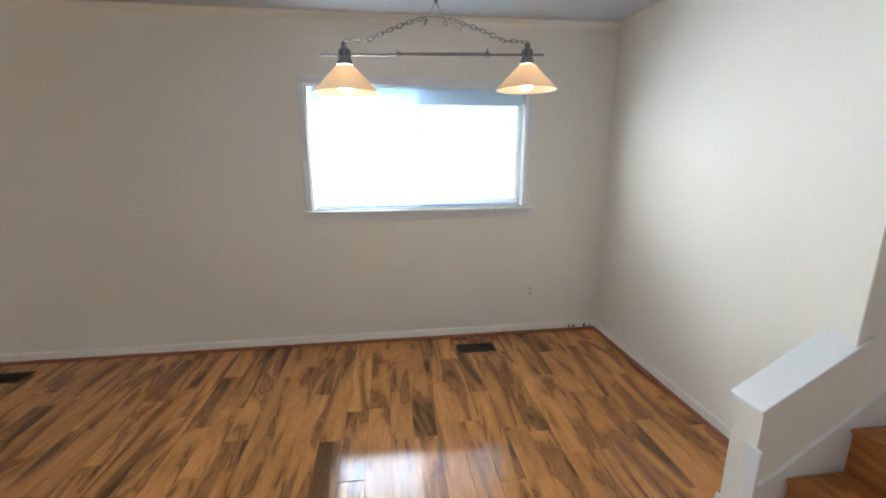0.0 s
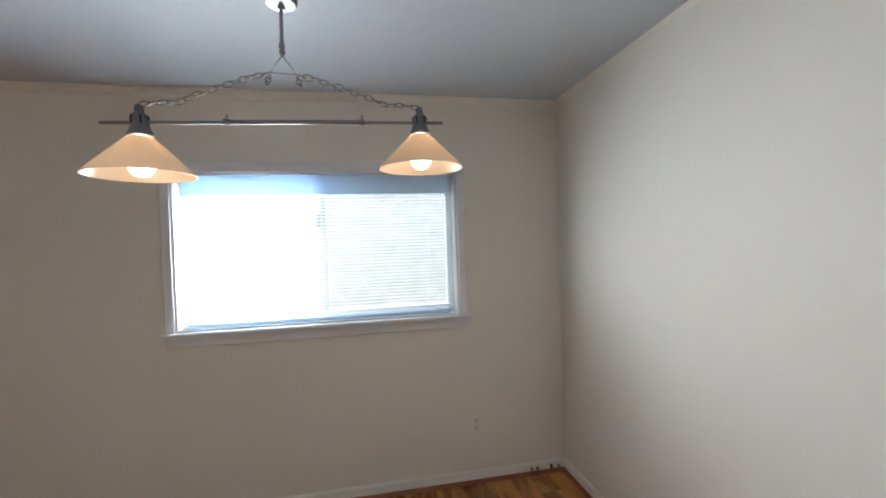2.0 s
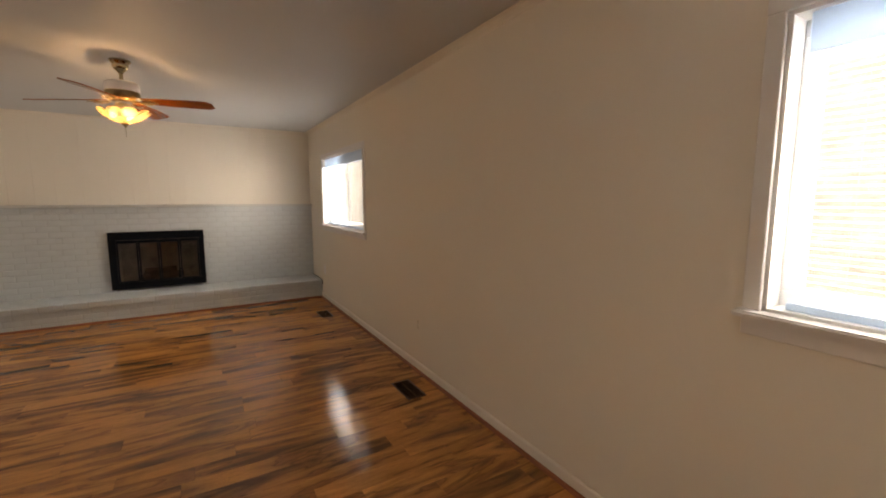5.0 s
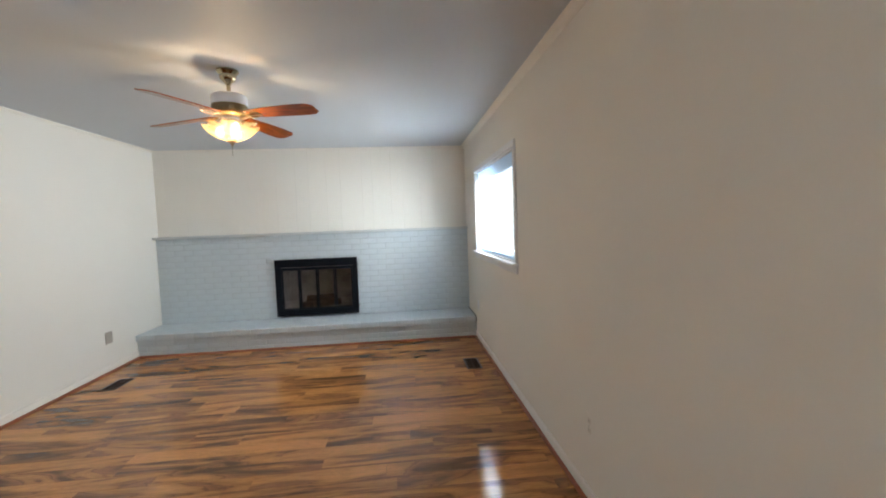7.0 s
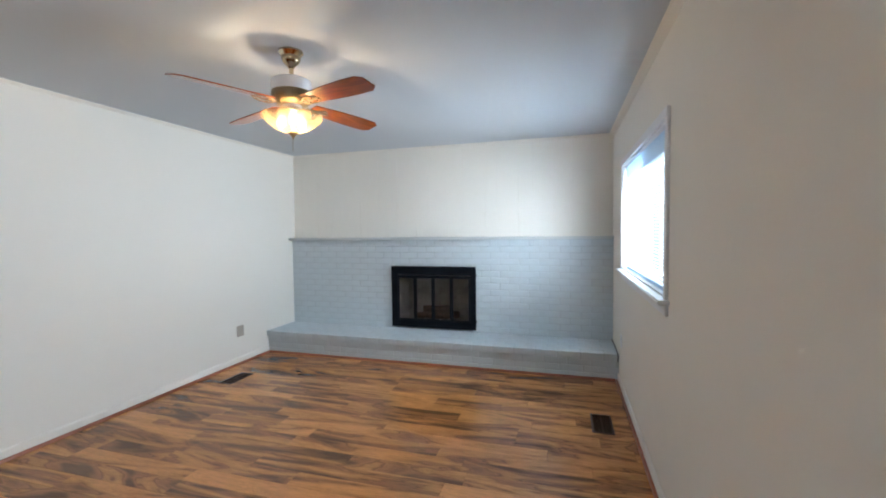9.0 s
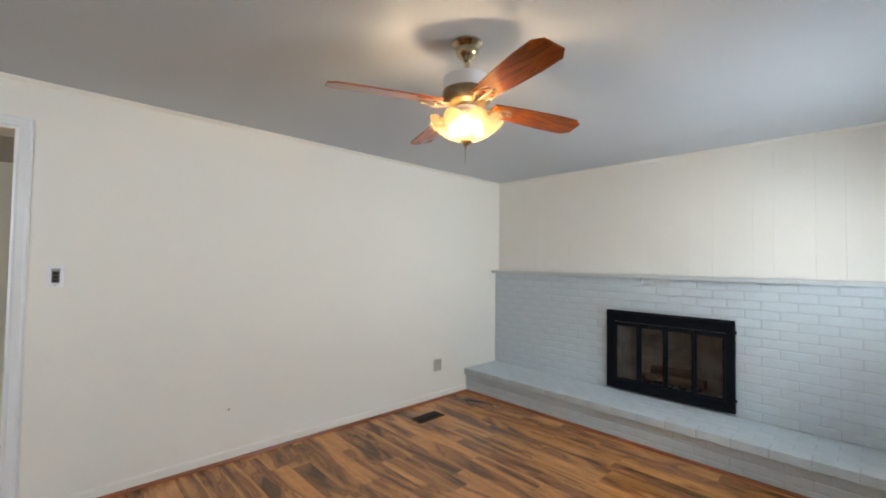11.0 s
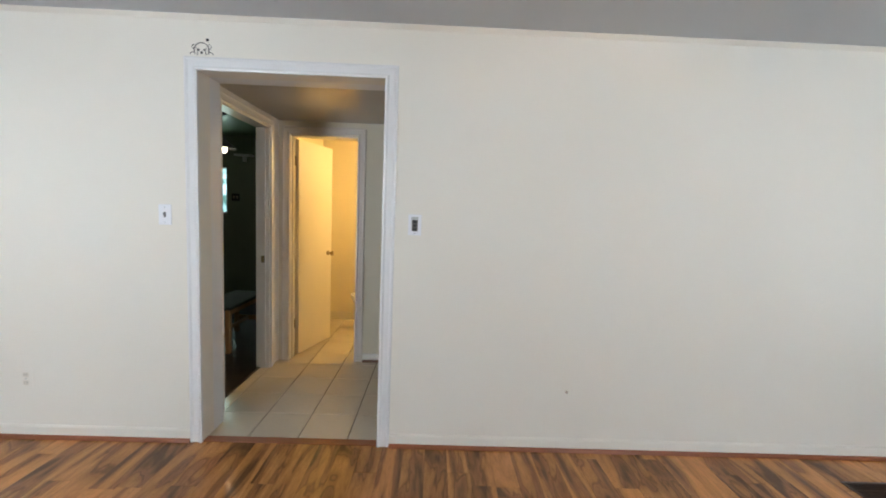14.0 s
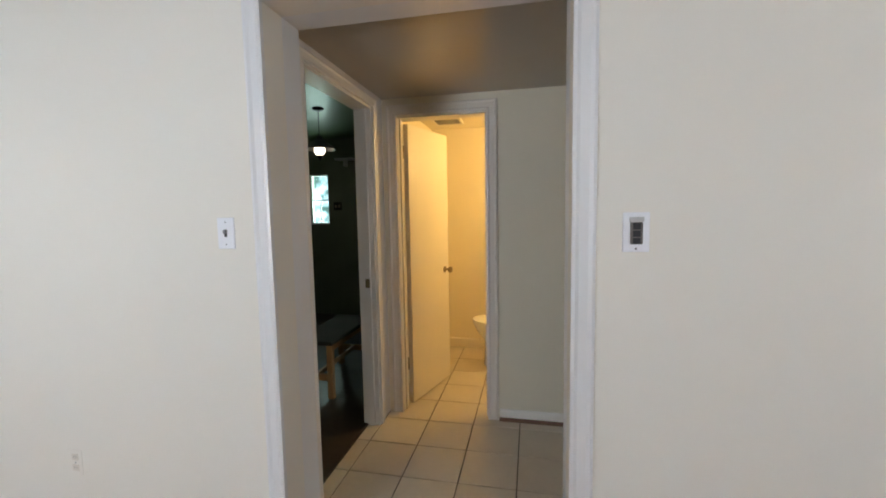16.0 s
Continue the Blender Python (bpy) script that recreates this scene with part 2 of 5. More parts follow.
def shade_glass(name, color, glow, glow_strength, translucency=0.55, rough=0.35):
    """White glass that scatters the bulb's light through it."""
    m = bpy.data.materials.new(name)
    m.use_nodes = True
    t = m.node_tree
    b = t.nodes["Principled BSDF"]
    b.inputs["Base Color"].default_value, b.inputs["Roughness"].default_value = (*color, 1), rough
    b.inputs["Emission Color"].default_value, b.inputs["Emission Strength"].default_value = (*glow, 1), glow_strength
    tl, mx = t.nodes.new("ShaderNodeBsdfTranslucent"), t.nodes.new("ShaderNodeMixShader")
    tl.inputs[0].default_value = (*color, 1)
    mx.inputs[0].default_value = translucency
    t.links.new(b.outputs[0], mx.inputs[1])
    t.links.new(tl.outputs[0], mx.inputs[2])
    t.links.new(mx.outputs[0], t.nodes["Material Output"].inputs[0])
    return m


SHADE = shade_glass("frosted_shade_glass", (0.82, 0.67, 0.51), (1.0, 0.55, 0.28), 0.0, 0.42)
BOWL = shade_glass("amber_frosted_bowl_glass", (0.52, 0.41, 0.26), (1.0, 0.72, 0.42), 0.0, 0.30, 0.2)
t = BOWL.node_tree
clear, both = t.nodes.new("ShaderNodeBsdfTransparent"), t.nodes.new("ShaderNodeMixShader")
clear.inputs[0].default_value, both.inputs[0].default_value = (1.0, 0.93, 0.78, 1), 0.55
t.links.new(t.nodes["Material Output"].inputs[0].links[0].from_socket, both.inputs[1])
t.links.new(clear.outputs[0], both.inputs[2])
t.links.new(both.outputs[0], t.nodes["Material Output"].inputs[0])


BLIND = shade_glass("white_blind_slat", (0.90, 0.92, 0.93), (1, 1, 1), 0.0, 0.5, 0.45)
# white rails; the blue of the sky behind them is put into the colour
HEADRAIL = shade_glass("sky_tinted_headrail", (0.70, 0.84, 0.98), (1, 1, 1), 0.0, 0.30, 0.45)


# ---- mesh helpers ----
def box(bm, x0, x1, y0, y1, z0, z1):
    v = [bm.verts.new((x, y, z)) for z in (z0, z1) for x, y in ((x0, y0), (x1, y0), (x1, y1), (x0, y1))]
    for f in ((3, 2, 1, 0), (4, 5, 6, 7), (0, 1, 5, 4), (1, 2, 6, 5), (2, 3, 7, 6), (3, 0, 4, 7)):
        bm.faces.new([v[k] for k in f])
    return v


def rbox(x0, x1, y0, y1, z0, z1, r=0.003, seg=1):
    bm = bmesh.new()
    box(bm, x0, x1, y0, y1, z0, z1)
    bmesh.ops.bevel(bm, geom=bm.edges[:], offset=r, segments=seg, affect="EDGES")
    return bm


def lathe(profile, seg=32, bm=None, at=(0, 0, 0), wave=None):
    """Turns (radius, height) pairs about z."""
    bm = bm or bmesh.new()
    rings = []
    for r, z in profile:
        ring = []
        for k in range(seg):
            a = 2 * math.pi * k / seg
            rr = r * (1 + (wave(a, z) if wave else 0))
            ring.append(bm.verts.new((at[0] + rr * math.cos(a), at[1] + rr * math.sin(a), at[2] + z)))
        rings.append(ring)
    for p, q in zip(rings, rings[1:]):
        for k in range(seg):
            bm.faces.new((p[k], p[(k + 1) % seg], q[(k + 1) % seg], q[k]))
    if profile[0][0] > 0.0005:
        bm.faces.new(rings[0][::-1])
    if profile[-1][0] > 0.0005:
        bm.faces.new(rings[-1])
    return bm


def tube(points, r, seg=10, bm=None, closed=False):
    """A round bar through the points."""
    bm = bm or bmesh.new()
    pts = [Vector(p) for p in points]
    n, rings = len(pts), []
    for k, p in enumerate(pts):
        a = pts[(k - 1) % n] if closed or k else p
        b = pts[(k + 1) % n] if closed or k < n - 1 else p
        d = (b - a).normalized()
        u = d.cross(Vector((0, 0, 1)) if abs(d.z) < 0.9 else Vector((1, 0, 0))).normalized()
        w = d.cross(u)
        rings.append([bm.verts.new(p + r * (math.cos(q) * u + math.sin(q) * w)) for q in [2 * math.pi * j / seg for j in range(seg)]])
    for k in range(n if closed else n - 1):
        p, q = rings[k], rings[(k + 1) % n]
        for j in range(seg):
            bm.faces.new((p[j], p[(j + 1) % seg], q[(j + 1) % seg], q[j]))
    if not closed:
        bm.faces.new(rings[0][::-1])
        bm.faces.new(rings[-1])
    return bm


def smooth(ob, angle=40):
    for f in ob.data.polygons:
        f.use_smooth = True
    ob.data.set_sharp_from_angle(angle=radians(angle))
    return ob


def part(name, bm, mat, parent=None, label="", soft=False):
    """One mesh object out of bm, under parent."""
    me = bpy.data.meshes.new(name)
    bmesh.ops.recalc_face_normals(bm, faces=bm.faces[:])
    bm.to_mesh(me)
    bm.free()
    me.materials.append(mat)
    ob = new(name, me)
    ob.parent = parent
    if label:
        tagged(ob, label)
    return smooth(ob) if soft else ob


def structure(name, bm, mat, label=""):
    return tagged(part(name, bm, mat), label, kind="structure")


def group_of(name, label, category, at=(0, 0, 0), group=""):
    e = new(name)
    e.location = at
    return tagged(e, label, category, group)


def strip(profile, a, b, axis, bm=None):
    """Runs a closed 2D profile (depth, height) from a to b along axis 'x' or 'y'; depth grows along the other axis."""
    bm = bm or bmesh.new()
    ends = []
    for s in (a, b):
        ends.append([bm.verts.new((s, d, z) if axis == "x" else (d, s, z)) for d, z in profile])
    n = len(profile)
    for k in range(n):
        bm.faces.new((ends[0][k], ends[0][(k + 1) % n], ends[1][(k + 1) % n], ends[1][k]))
    bm.faces.new(ends[0][::-1])
    bm.faces.new(ends[1])
    return bm


def wall(name, axis, p0, p1, a0, a1, z0, z1, holes, mat, label=""):
    """A wall between p0 and p1 across, from a0 to a1 along axis, with holes (b0, b1, c0, c1)."""
    bm = bmesh.new()
    cuts = sorted({a0, a1, *[h[0] for h in holes], *[h[1] for h in holes]})
    for b0, b1 in zip(cuts, cuts[1:]):
        zs = sorted([(h[2], h[3]) for h in holes if h[0] <= b0 and h[1] >= b1])
        low = z0
        for c0, c1 in zs + [(z1, z1)]:
            if c0 > low + 1e-6:
                if axis == "x":
                    box(bm, b0, b1, p0, p1, low, c0)
                else:
                    box(bm, p0, p1, b0, b1, low, c0)
            low = max(low, c1)
    return structure(name, bm, mat, label)


# ---- the large structure ----
NY, SY, EX, WX, H = 3.41, -0.52, 1.90, -6.475, 2.44
sills = (1.085, 1.98)
wall("wall_north", "x", NY, NY + 0.15, WX - 0.12, EX + 0.12, -0.02, H + 0.02, [(*W1, *sills), (*W2, *sills)], WALL, "cream painted north wall with two window openings")
wall("wall_south", "x", SY - 0.12, SY, WX - 0.12, 1.235, -0.02, H + 0.02, [(-2.27, -1.23, -0.02, 2.15)], WALL, "cream painted south wall with a cased opening to the hall")
wall("wall_west", "y", WX - 0.12, WX - 0.02, SY - 0.12, NY, -0.02, H + 0.02, [(0.94, 1.895, 0.26, 1.0)], WALL, "plain wall behind the board panelling")
wall("wall_east", "y", EX, EX + 0.12, 1.555, NY, -0.02, H + 0.02, [], WALL, "cream painted east wall of the dining end")
wall("stair_wall_north", "x", 1.42, 1.555, EX - 0.04, 4.1, -0.02, H + 0.02, [], WALL, "cream painted wall beside the stairs")
wall("stair_wall_south", "x", 0.40, 0.50, 1.235, 4.1, -0.02, H + 0.02, [], WALL, "cream painted wall on the other side of the stairs")
wall("stair_wall_end", "y", 4.1, 4.2, 0.40, 1.555, -0.02, H + 0.02, [], WALL, "cream painted wall at the head of the stairs")
wall("closet_wall", "y", 1.115, 1.235, SY, 0.50, -0.02, H + 0.02, [(-0.41, 0.40, -0.02, 2.08)], WALL, "cream painted wall with the closet opening")
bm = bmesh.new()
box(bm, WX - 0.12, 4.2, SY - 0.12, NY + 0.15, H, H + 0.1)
structure("ceiling", bm, CEIL, "white flat ceiling with weak bluish window light in its paint colour")
bm = bmesh.new()
box(bm, WX - 0.12, 4.2, SY - 0.001, NY, -0.06, -0.009)
structure("subfloor", bm, SUBFLOOR, "dark boards under the laminate")
bm = bmesh.new()
box(bm, 1.235, 1.9, -0.52, 0.40, -0.02, 0.0)
structure("closet_floor", bm, SUBFLOOR, "dark closet floor")
bm = bmesh.new()
box(bm, 1.85, 1.9, -0.52, 0.40, 0, H)
structure("closet_back", bm, WALL, "plain closet back wall")

# hall behind the cased opening
HC = 2.175
wall("hall_wall_east", "y", -1.158, -1.05, -1.90, -0.757, -0.02, HC, [(-1.70, -0.885, -0.02, 2.08)], HALLT, "white painted hall wall with the kitchen doorway")
wall("hall_wall_south", "x", -2.02, -1.90, -3.4, -1.05, -0.02, HC, [(-1.865, -1.250, -0.02, 2.06)], HALLW, "cream hall wall with the bathroom doorway")
wall("hall_wall_west", "y", -3.4, -3.3, -1.90, -0.79, -0.02, HC, [], HALLW, "cream wall at the end of the hall")
wall("hall_wall_north", "x", -0.79, -0.64, -3.4, -2.285, -0.02, HC, [], HALLW, "cream wall between hall and living room")
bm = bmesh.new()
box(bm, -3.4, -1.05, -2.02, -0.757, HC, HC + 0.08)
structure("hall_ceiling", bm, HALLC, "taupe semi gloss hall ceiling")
bm = bmesh.new()
box(bm, -2.27, -1.23, -0.757, -0.64, 2.15, HC + 0.08)
box(bm, -1.23, -1.05, -0.757, -0.64, -0.02, HC + 0.08)
box(bm, -2.285, -2.27, -0.79, -0.64, -0.02, HC + 0.08)
structure("opening_jamb", bm, TRIM, "deep white painted jambs of the cased opening")
bm = bmesh.new()
box(bm, -3.4, -1.045, -3.5, -0.525, -0.06, -0.008)
structure("hall_subfloor", bm, GROUT, "dark grout bed under the hall tiles")

# bathroom
wall("bath_wall_south", "x", -3.48, -3.38, -3.0, -1.05, -0.02, 2.27, [], BATHW, "pale painted bathroom back wall")
wall("bath_wall_east", "y", -1.15, -1.05, -3.38, -2.02, -0.02, 2.27, [], BATHW, "pale painted bathroom side wall")
wall("bath_wall_west", "y", -3.0, -2.9, -3.38, -2.02, -0.02, 2.27, [], BATHW, "pale painted bathroom far side wall")
bm = bmesh.new()
box(bm, -3.0, -1.05, -3.48, -2.02, 2.25, 2.33)
structure("bath_ceiling", bm, BATHW, "pale bathroom ceiling")

# kitchen
KW = (0.59, 0.87)
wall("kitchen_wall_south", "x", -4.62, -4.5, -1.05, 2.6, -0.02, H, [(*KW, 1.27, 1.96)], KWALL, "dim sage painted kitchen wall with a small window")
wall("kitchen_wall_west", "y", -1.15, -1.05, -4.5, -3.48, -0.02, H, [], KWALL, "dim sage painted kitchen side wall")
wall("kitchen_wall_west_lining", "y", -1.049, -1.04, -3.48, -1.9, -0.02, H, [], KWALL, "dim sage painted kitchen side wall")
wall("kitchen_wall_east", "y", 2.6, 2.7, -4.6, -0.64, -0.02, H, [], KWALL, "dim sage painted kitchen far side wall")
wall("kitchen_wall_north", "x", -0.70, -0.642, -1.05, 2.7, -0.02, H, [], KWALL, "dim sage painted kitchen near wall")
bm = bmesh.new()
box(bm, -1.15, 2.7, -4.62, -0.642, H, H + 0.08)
structure("kitchen_ceiling", bm, KCEIL, "kitchen ceiling with the window's green light put into its colour")
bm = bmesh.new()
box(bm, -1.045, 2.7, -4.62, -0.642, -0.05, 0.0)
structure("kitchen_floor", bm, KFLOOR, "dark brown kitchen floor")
bm = bmesh.new()
box(bm, -1.075, -1.045, -1.70, -0.885, -0.02, 0.006)
structure("threshold", bm, KFLOOR, "dark wooden threshold strip")
bm = bmesh.new()
box(bm, -2.27, -1.23, -0.575, -0.515, -0.02, 0.004)
structure("threshold", bm, SHOE, "brown wooden threshold strip")

# outdoors
bm = bmesh.new()
g = 400.0
bm.faces.new([bm.verts.new(p) for p in ((-g, -g, -0.4), (g, -g, -0.4), (g, g, -0.4), (-g, g, -0.4))])
structure("ground", bm, material("garden_ground", (0.07, 0.09, 0.04), 0.9, var=0.4, scale=2, fine=20), "green garden ground")


def backdrop():
    m = bpy.data.materials.new("glowing_garden_backdrop")
    m.use_nodes = True
    t = m.node_tree
    b = t.nodes["Principled BSDF"]
    n = t.nodes.new("ShaderNodeTexNoise")
    n.inputs["Scale"].default_value, n.inputs["Detail"].default_value = 3.0, 8.0
    co = t.nodes.new("ShaderNodeTexCoord")
    t.links.new(co.outputs["Object"], n.inputs["Vector"])
    r = t.nodes.new("ShaderNodeValToRGB")
    e = r.color_ramp.elements
    e[0].position, e[0].color = 0.42, (0.05, 0.11, 0.10, 1)
    e[1].position, e[1].color = 0.60, (0.75, 0.95, 1.0, 1)
    k = e.new(0.5)
    k.color = (0.26, 0.44, 0.46, 1)
    t.links.new(n.outputs[0], r.inputs[0])
    # the garden's daylight is emitted by the board's own colours
    t.links.new(r.outputs[0], b.inputs["Emission Color"])
    b.inputs["Emission Strength"].default_value = 1.6
    b.inputs["Base Color"].default_value = (0.05, 0.1, 0.05, 1)
    return m


def siding():
    m = material("white_neighbour_wall", (0.72, 0.73, 0.73), 0.8, var=0.25, scale=5, fine=22, bump=0.6, dist=0.02)
    return m


nb = tagged(new("neighbour_house_wall"), "sunlit pale grey white wall of the neighbouring house", kind="structure")
for k in range(44):
    z = -0.4 + 0.19 * k
    part("siding_board", rbox(-60, 14, 8.0, 8.03 + 0.012, z, z + 0.189, 0.002), siding() if k == 0 else bpy.data.materials["white_neighbour_wall"], nb)
bm = bmesh.new()
box(bm, -3, 6, -9.1, -9.0, -0.4, 6)
structure("backdrop", bm, backdrop(), "added glowing board with a leafy garden's daylight, outside the kitchen window")


# ---- trim ----
BASE = material("cream_baseboard_paint", (0.84, 0.82, 0.785), 0.4, var=0.03, scale=4, fine=90, bump=0.08)


def baseboard(a, b, axis, face, side, label="low white baseboard with reddish shoe moulding", shoe=True, white=True, moulding=SHOE):
    """side: +1 when the room lies towards growing values of the other axis."""
    s = side
    top = 0.078
    e = structure("baseboard", strip([(face, 0.0), (face + s * 0.012, 0.0), (face + s * 0.012, top - 0.01), (face + s * 0.006, top), (face, top)], a, b, axis), BASE if white else WALL, label)
    if shoe:
        q = [(face + s * 0.012, 0.0)] + [(face + s * (0.012 + 0.017 * math.cos(u)), 0.0005 + 0.021 * math.sin(u)) for u in [math.pi / 2 * k / 5 for k in range(6)]]
        structure("shoe_moulding", strip(q, a, b, axis), moulding, "thin brown quarter round moulding")
    return e


baseboard(-5.898, EX, "x", NY, -1)
baseboard(-5.898, -2.34, "x", SY, 1, white=False)
baseboard(-1.16, 1.115, "x", SY, 1, white=False)
baseboard(1.555, NY - 0.013, "y", EX, -1)
baseboard(-2.9, -1.94, "x", -1.90, 1, "white hall baseboard with wooden shoe moulding", moulding=OLDSHOE)
structure("shoe_moulding", strip([(-5.898, 0), (-5.880, 0), (-5.882, 0.012), (-5.890, 0.020), (-5.898, 0.022)], SY + 0.03, NY - 0.03, "y"), SHOE, "thin reddish brown quarter round moulding along the hearth")
bath_base = strip([(-3.38, 0), (-3.365, 0), (-3.365, 0.085), (-3.372, 0.095), (-3.38, 0.095)], -2.9, -1.15, "x")
structure("baseboard", bath_base, DOORP, "cream bathroom baseboard")


def cove(a, b, axis, face, side, d=0.03):
    s = side
    p = [(face, H), (face, H - d), (face + s * 0.004, H - d), (face + s * 0.010, H - d * 0.72), (face + s * d * 0.72, H - 0.010), (face + s * d, H - 0.004), (face + s * d, H)]
    structure("trim", strip(p, a, b, axis), WALL, "small cream cove moulding along the ceiling")


cove(WX, EX, "x", NY, -1, 0.042)
cove(WX, 1.115, "x", SY, 1, 0.022)
cove(SY + 0.022, NY - 0.042, "y", WX, 1, 0.02)
cove(1.60, NY - 0.042, "y", EX, -1, 0.02)


# ---- windows ----
def window(a, b, k):
    z0, z1 = sills
    w = tagged(new("window_%d" % k), "white sliding window with lowered open mini blinds and a bright daylight glare", kind="structure")
    w.location = ((a + b) / 2, NY, z0)
    cx, cz = w.location.x, z0

    def loc(bm):
        bmesh.ops.translate(bm, verts=bm.verts[:], vec=(-cx, -NY, -cz))
        return bm

    # interior casing, sill and apron
    bm = bmesh.new()
    for x0, x1 in ((a - 0.05, a), (b, b + 0.05)):
        box(bm, x0, x1, NY - 0.016, NY, z0, z1)
    box(bm, a - 0.05, b + 0.05, NY - 0.018, NY, z1, z1 + 0.052)
    bmesh.ops.bevel(bm, geom=bm.edges[:], offset=0.003, segments=1, affect="EDGES")
    part("casing", loc(bm), TRIM, w)
    part("window_sill", loc(rbox(a - 0.066, b + 0.075, NY - 0.055, NY + 0.06, z0 - 0.022, z0, 0.006, 2)), TRIM, w)
    part("apron", loc(rbox(a - 0.05, b + 0.05, NY - 0.016, NY, z0 - 0.082, z0 - 0.022, 0.003)), TRIM, w)
    bm = bmesh.new()
    for q in ((a, a + 0.012, z0, z1), (b - 0.012, b, z0, z1), (a + 0.0125, b - 0.0125, z1 - 0.012, z1), (a + 0.0125, b - 0.0125, z0, z0 + 0.01)):
        box(bm, q[0], q[1], NY, NY + 0.09, q[2], q[3])
    part("window_reveal", loc(bm), TRIM, w)
    # vinyl frame and two sashes
    bm = bmesh.new()
    for q in ((a + 0.0125, a + 0.055, z0 + 0.0625, z1 - 0.0605), (b - 0.055, b - 0.0125, z0 + 0.0625, z1 - 0.0605), (a + 0.012, b - 0.012, z1 - 0.06, z1 - 0.012), (a + 0.012, b - 0.012, z0 + 0.01, z0 + 0.062)):
        box(bm, q[0], q[1], NY + 0.085, NY + 0.145, q[2], q[3])
    bmesh.ops.bevel(bm, geom=bm.edges[:], offset=0.003, segments=1, affect="EDGES")
    part("window_frame", loc(bm), VINYL, w)
    mid = (a + b) / 2
    part("meeting_stile", loc(rbox(mid - 0.030, mid + 0.008, NY + 0.09, NY + 0.125, z0 + 0.062, z1 - 0.06, 0.004)), ALU, w)
    part("latch", loc(rbox(mid - 0.050, mid - 0.018, NY + 0.078, NY + 0.094, 1.66, 1.74, 0.004)), GREYP, w)
    for x0, x1, y in ((a + 0.055, mid - 0.02, NY + 0.120), (mid + 0.02, b - 0.055, NY + 0.110)):
        p = part("pane", loc(rbox(x0, x1, y, y + 0.004, z0 + 0.062, z1 - 0.06, 0.0005)), PANE, w)
        p.visible_shadow = False
    bm = bmesh.new()
    bm.faces.new([bm.verts.new(p) for p in ((mid + 0.02, NY + 0.132, z0 + 0.06), (b - 0.05, NY + 0.132, z0 + 0.06), (b - 0.05, NY + 0.132, z1 - 0.06), (mid + 0.02, NY + 0.132, z1 - 0.06))])
    part("insect_screen", loc(bm), SCREEN, w, "dark fine insect screen")
    return w


window(*W1, 1)
window(*W2, 2)


def blind(a, b):
    z0, z1 = sills
    cx = (a + b) / 2
    e = group_of("window_blind", "white mini blind lowered with its slats open, hung inside the window", "blind", (cx, NY + 0.04, z1 - 0.012), "window blinds")
    hw = (b - a) / 2 - 0.045
    y = 0.0
    part("headrail", rbox(-hw, hw, -0.018, 0.02, -0.115, 0.0, 0.004), HEADRAIL, e)
    part("bottom_rail", rbox(-hw + 0.004, hw - 0.004, -0.012, 0.012, -0.873, -0.850, 0.003), HEADRAIL, e)
    slat = None
    n, top, low = 36, -0.128, -0.840
    for k in range(n):
        z = top + (low - top) * k / (n - 1)
        if slat is None:
            bm = bmesh.new()
            rows = [[bm.verts.new((x, 0.009 * c, 0.0018 * (1 - c * c))) for c in (-1, -0.4, 0.4, 1)] for x in (-hw + 0.006, hw - 0.006)]
            for j in range(3):
                bm.faces.new((rows[0][j], rows[0][j + 1], rows[1][j + 1], rows[1][j]))
            geo = bmesh.ops.extrude_face_region(bm, geom=bm.faces[:])
            bmesh.ops.translate(bm, verts=[v for v in geo["geom"] if isinstance(v, bmesh.types.BMVert)], vec=(0, 0, 0.0006))
            slat = part("slat", bm, BLIND, e)
            s = slat
        else:
            s = slat.copy()
            scene.collection.objects.link(s)
        s.location = (0, 0, z)
        s.rotation_euler = (radians(-5 + 2.0 * math.sin(k * 2.1)), 0, 0)
    for x in (-hw * 0.82, -hw * 0.02, hw * 0.82):
        part("ladder_cord", tube([(x, -0.0125, -0.115), (x, -0.0125, -0.85)], 0.0009, 5), WHITEP, e)


blind(*W1)
blind(*W2)
bm = bmesh.new()
for q in ((KW[0], KW[0] + 0.02, 1.27, 1.96), (KW[1] - 0.02, KW[1], 1.27, 1.96), (KW[0], KW[1], 1.94, 1.96), (KW[0], KW[1], 1.27, 1.295), (KW[0], KW[1], 1.60, 1.615), (0.722, 0.732, 1.27, 1.61)):
    box(bm, q[0], q[1], -4.55, -4.52, q[2], q[3])
kw = tagged(new("window_3"), "small white framed kitchen window with garden light", kind="structure")
part("window_frame", bm, TRIM, kw)
p = part("pane", rbox(KW[0] + 0.01, KW[1] - 0.01, -4.542, -4.538, 1.28, 1.95, 0.0005), PANE, kw)
p.visible_shadow = False


# ---- cased opening, doorways, doors ----
CAS = [(0.0, 0.0), (0.0, 0.018), (0.010, 0.020), (0.022, 0.013), (0.050, 0.011), (0.062, 0.016), (0.072, 0.012), (0.072, 0.0)]


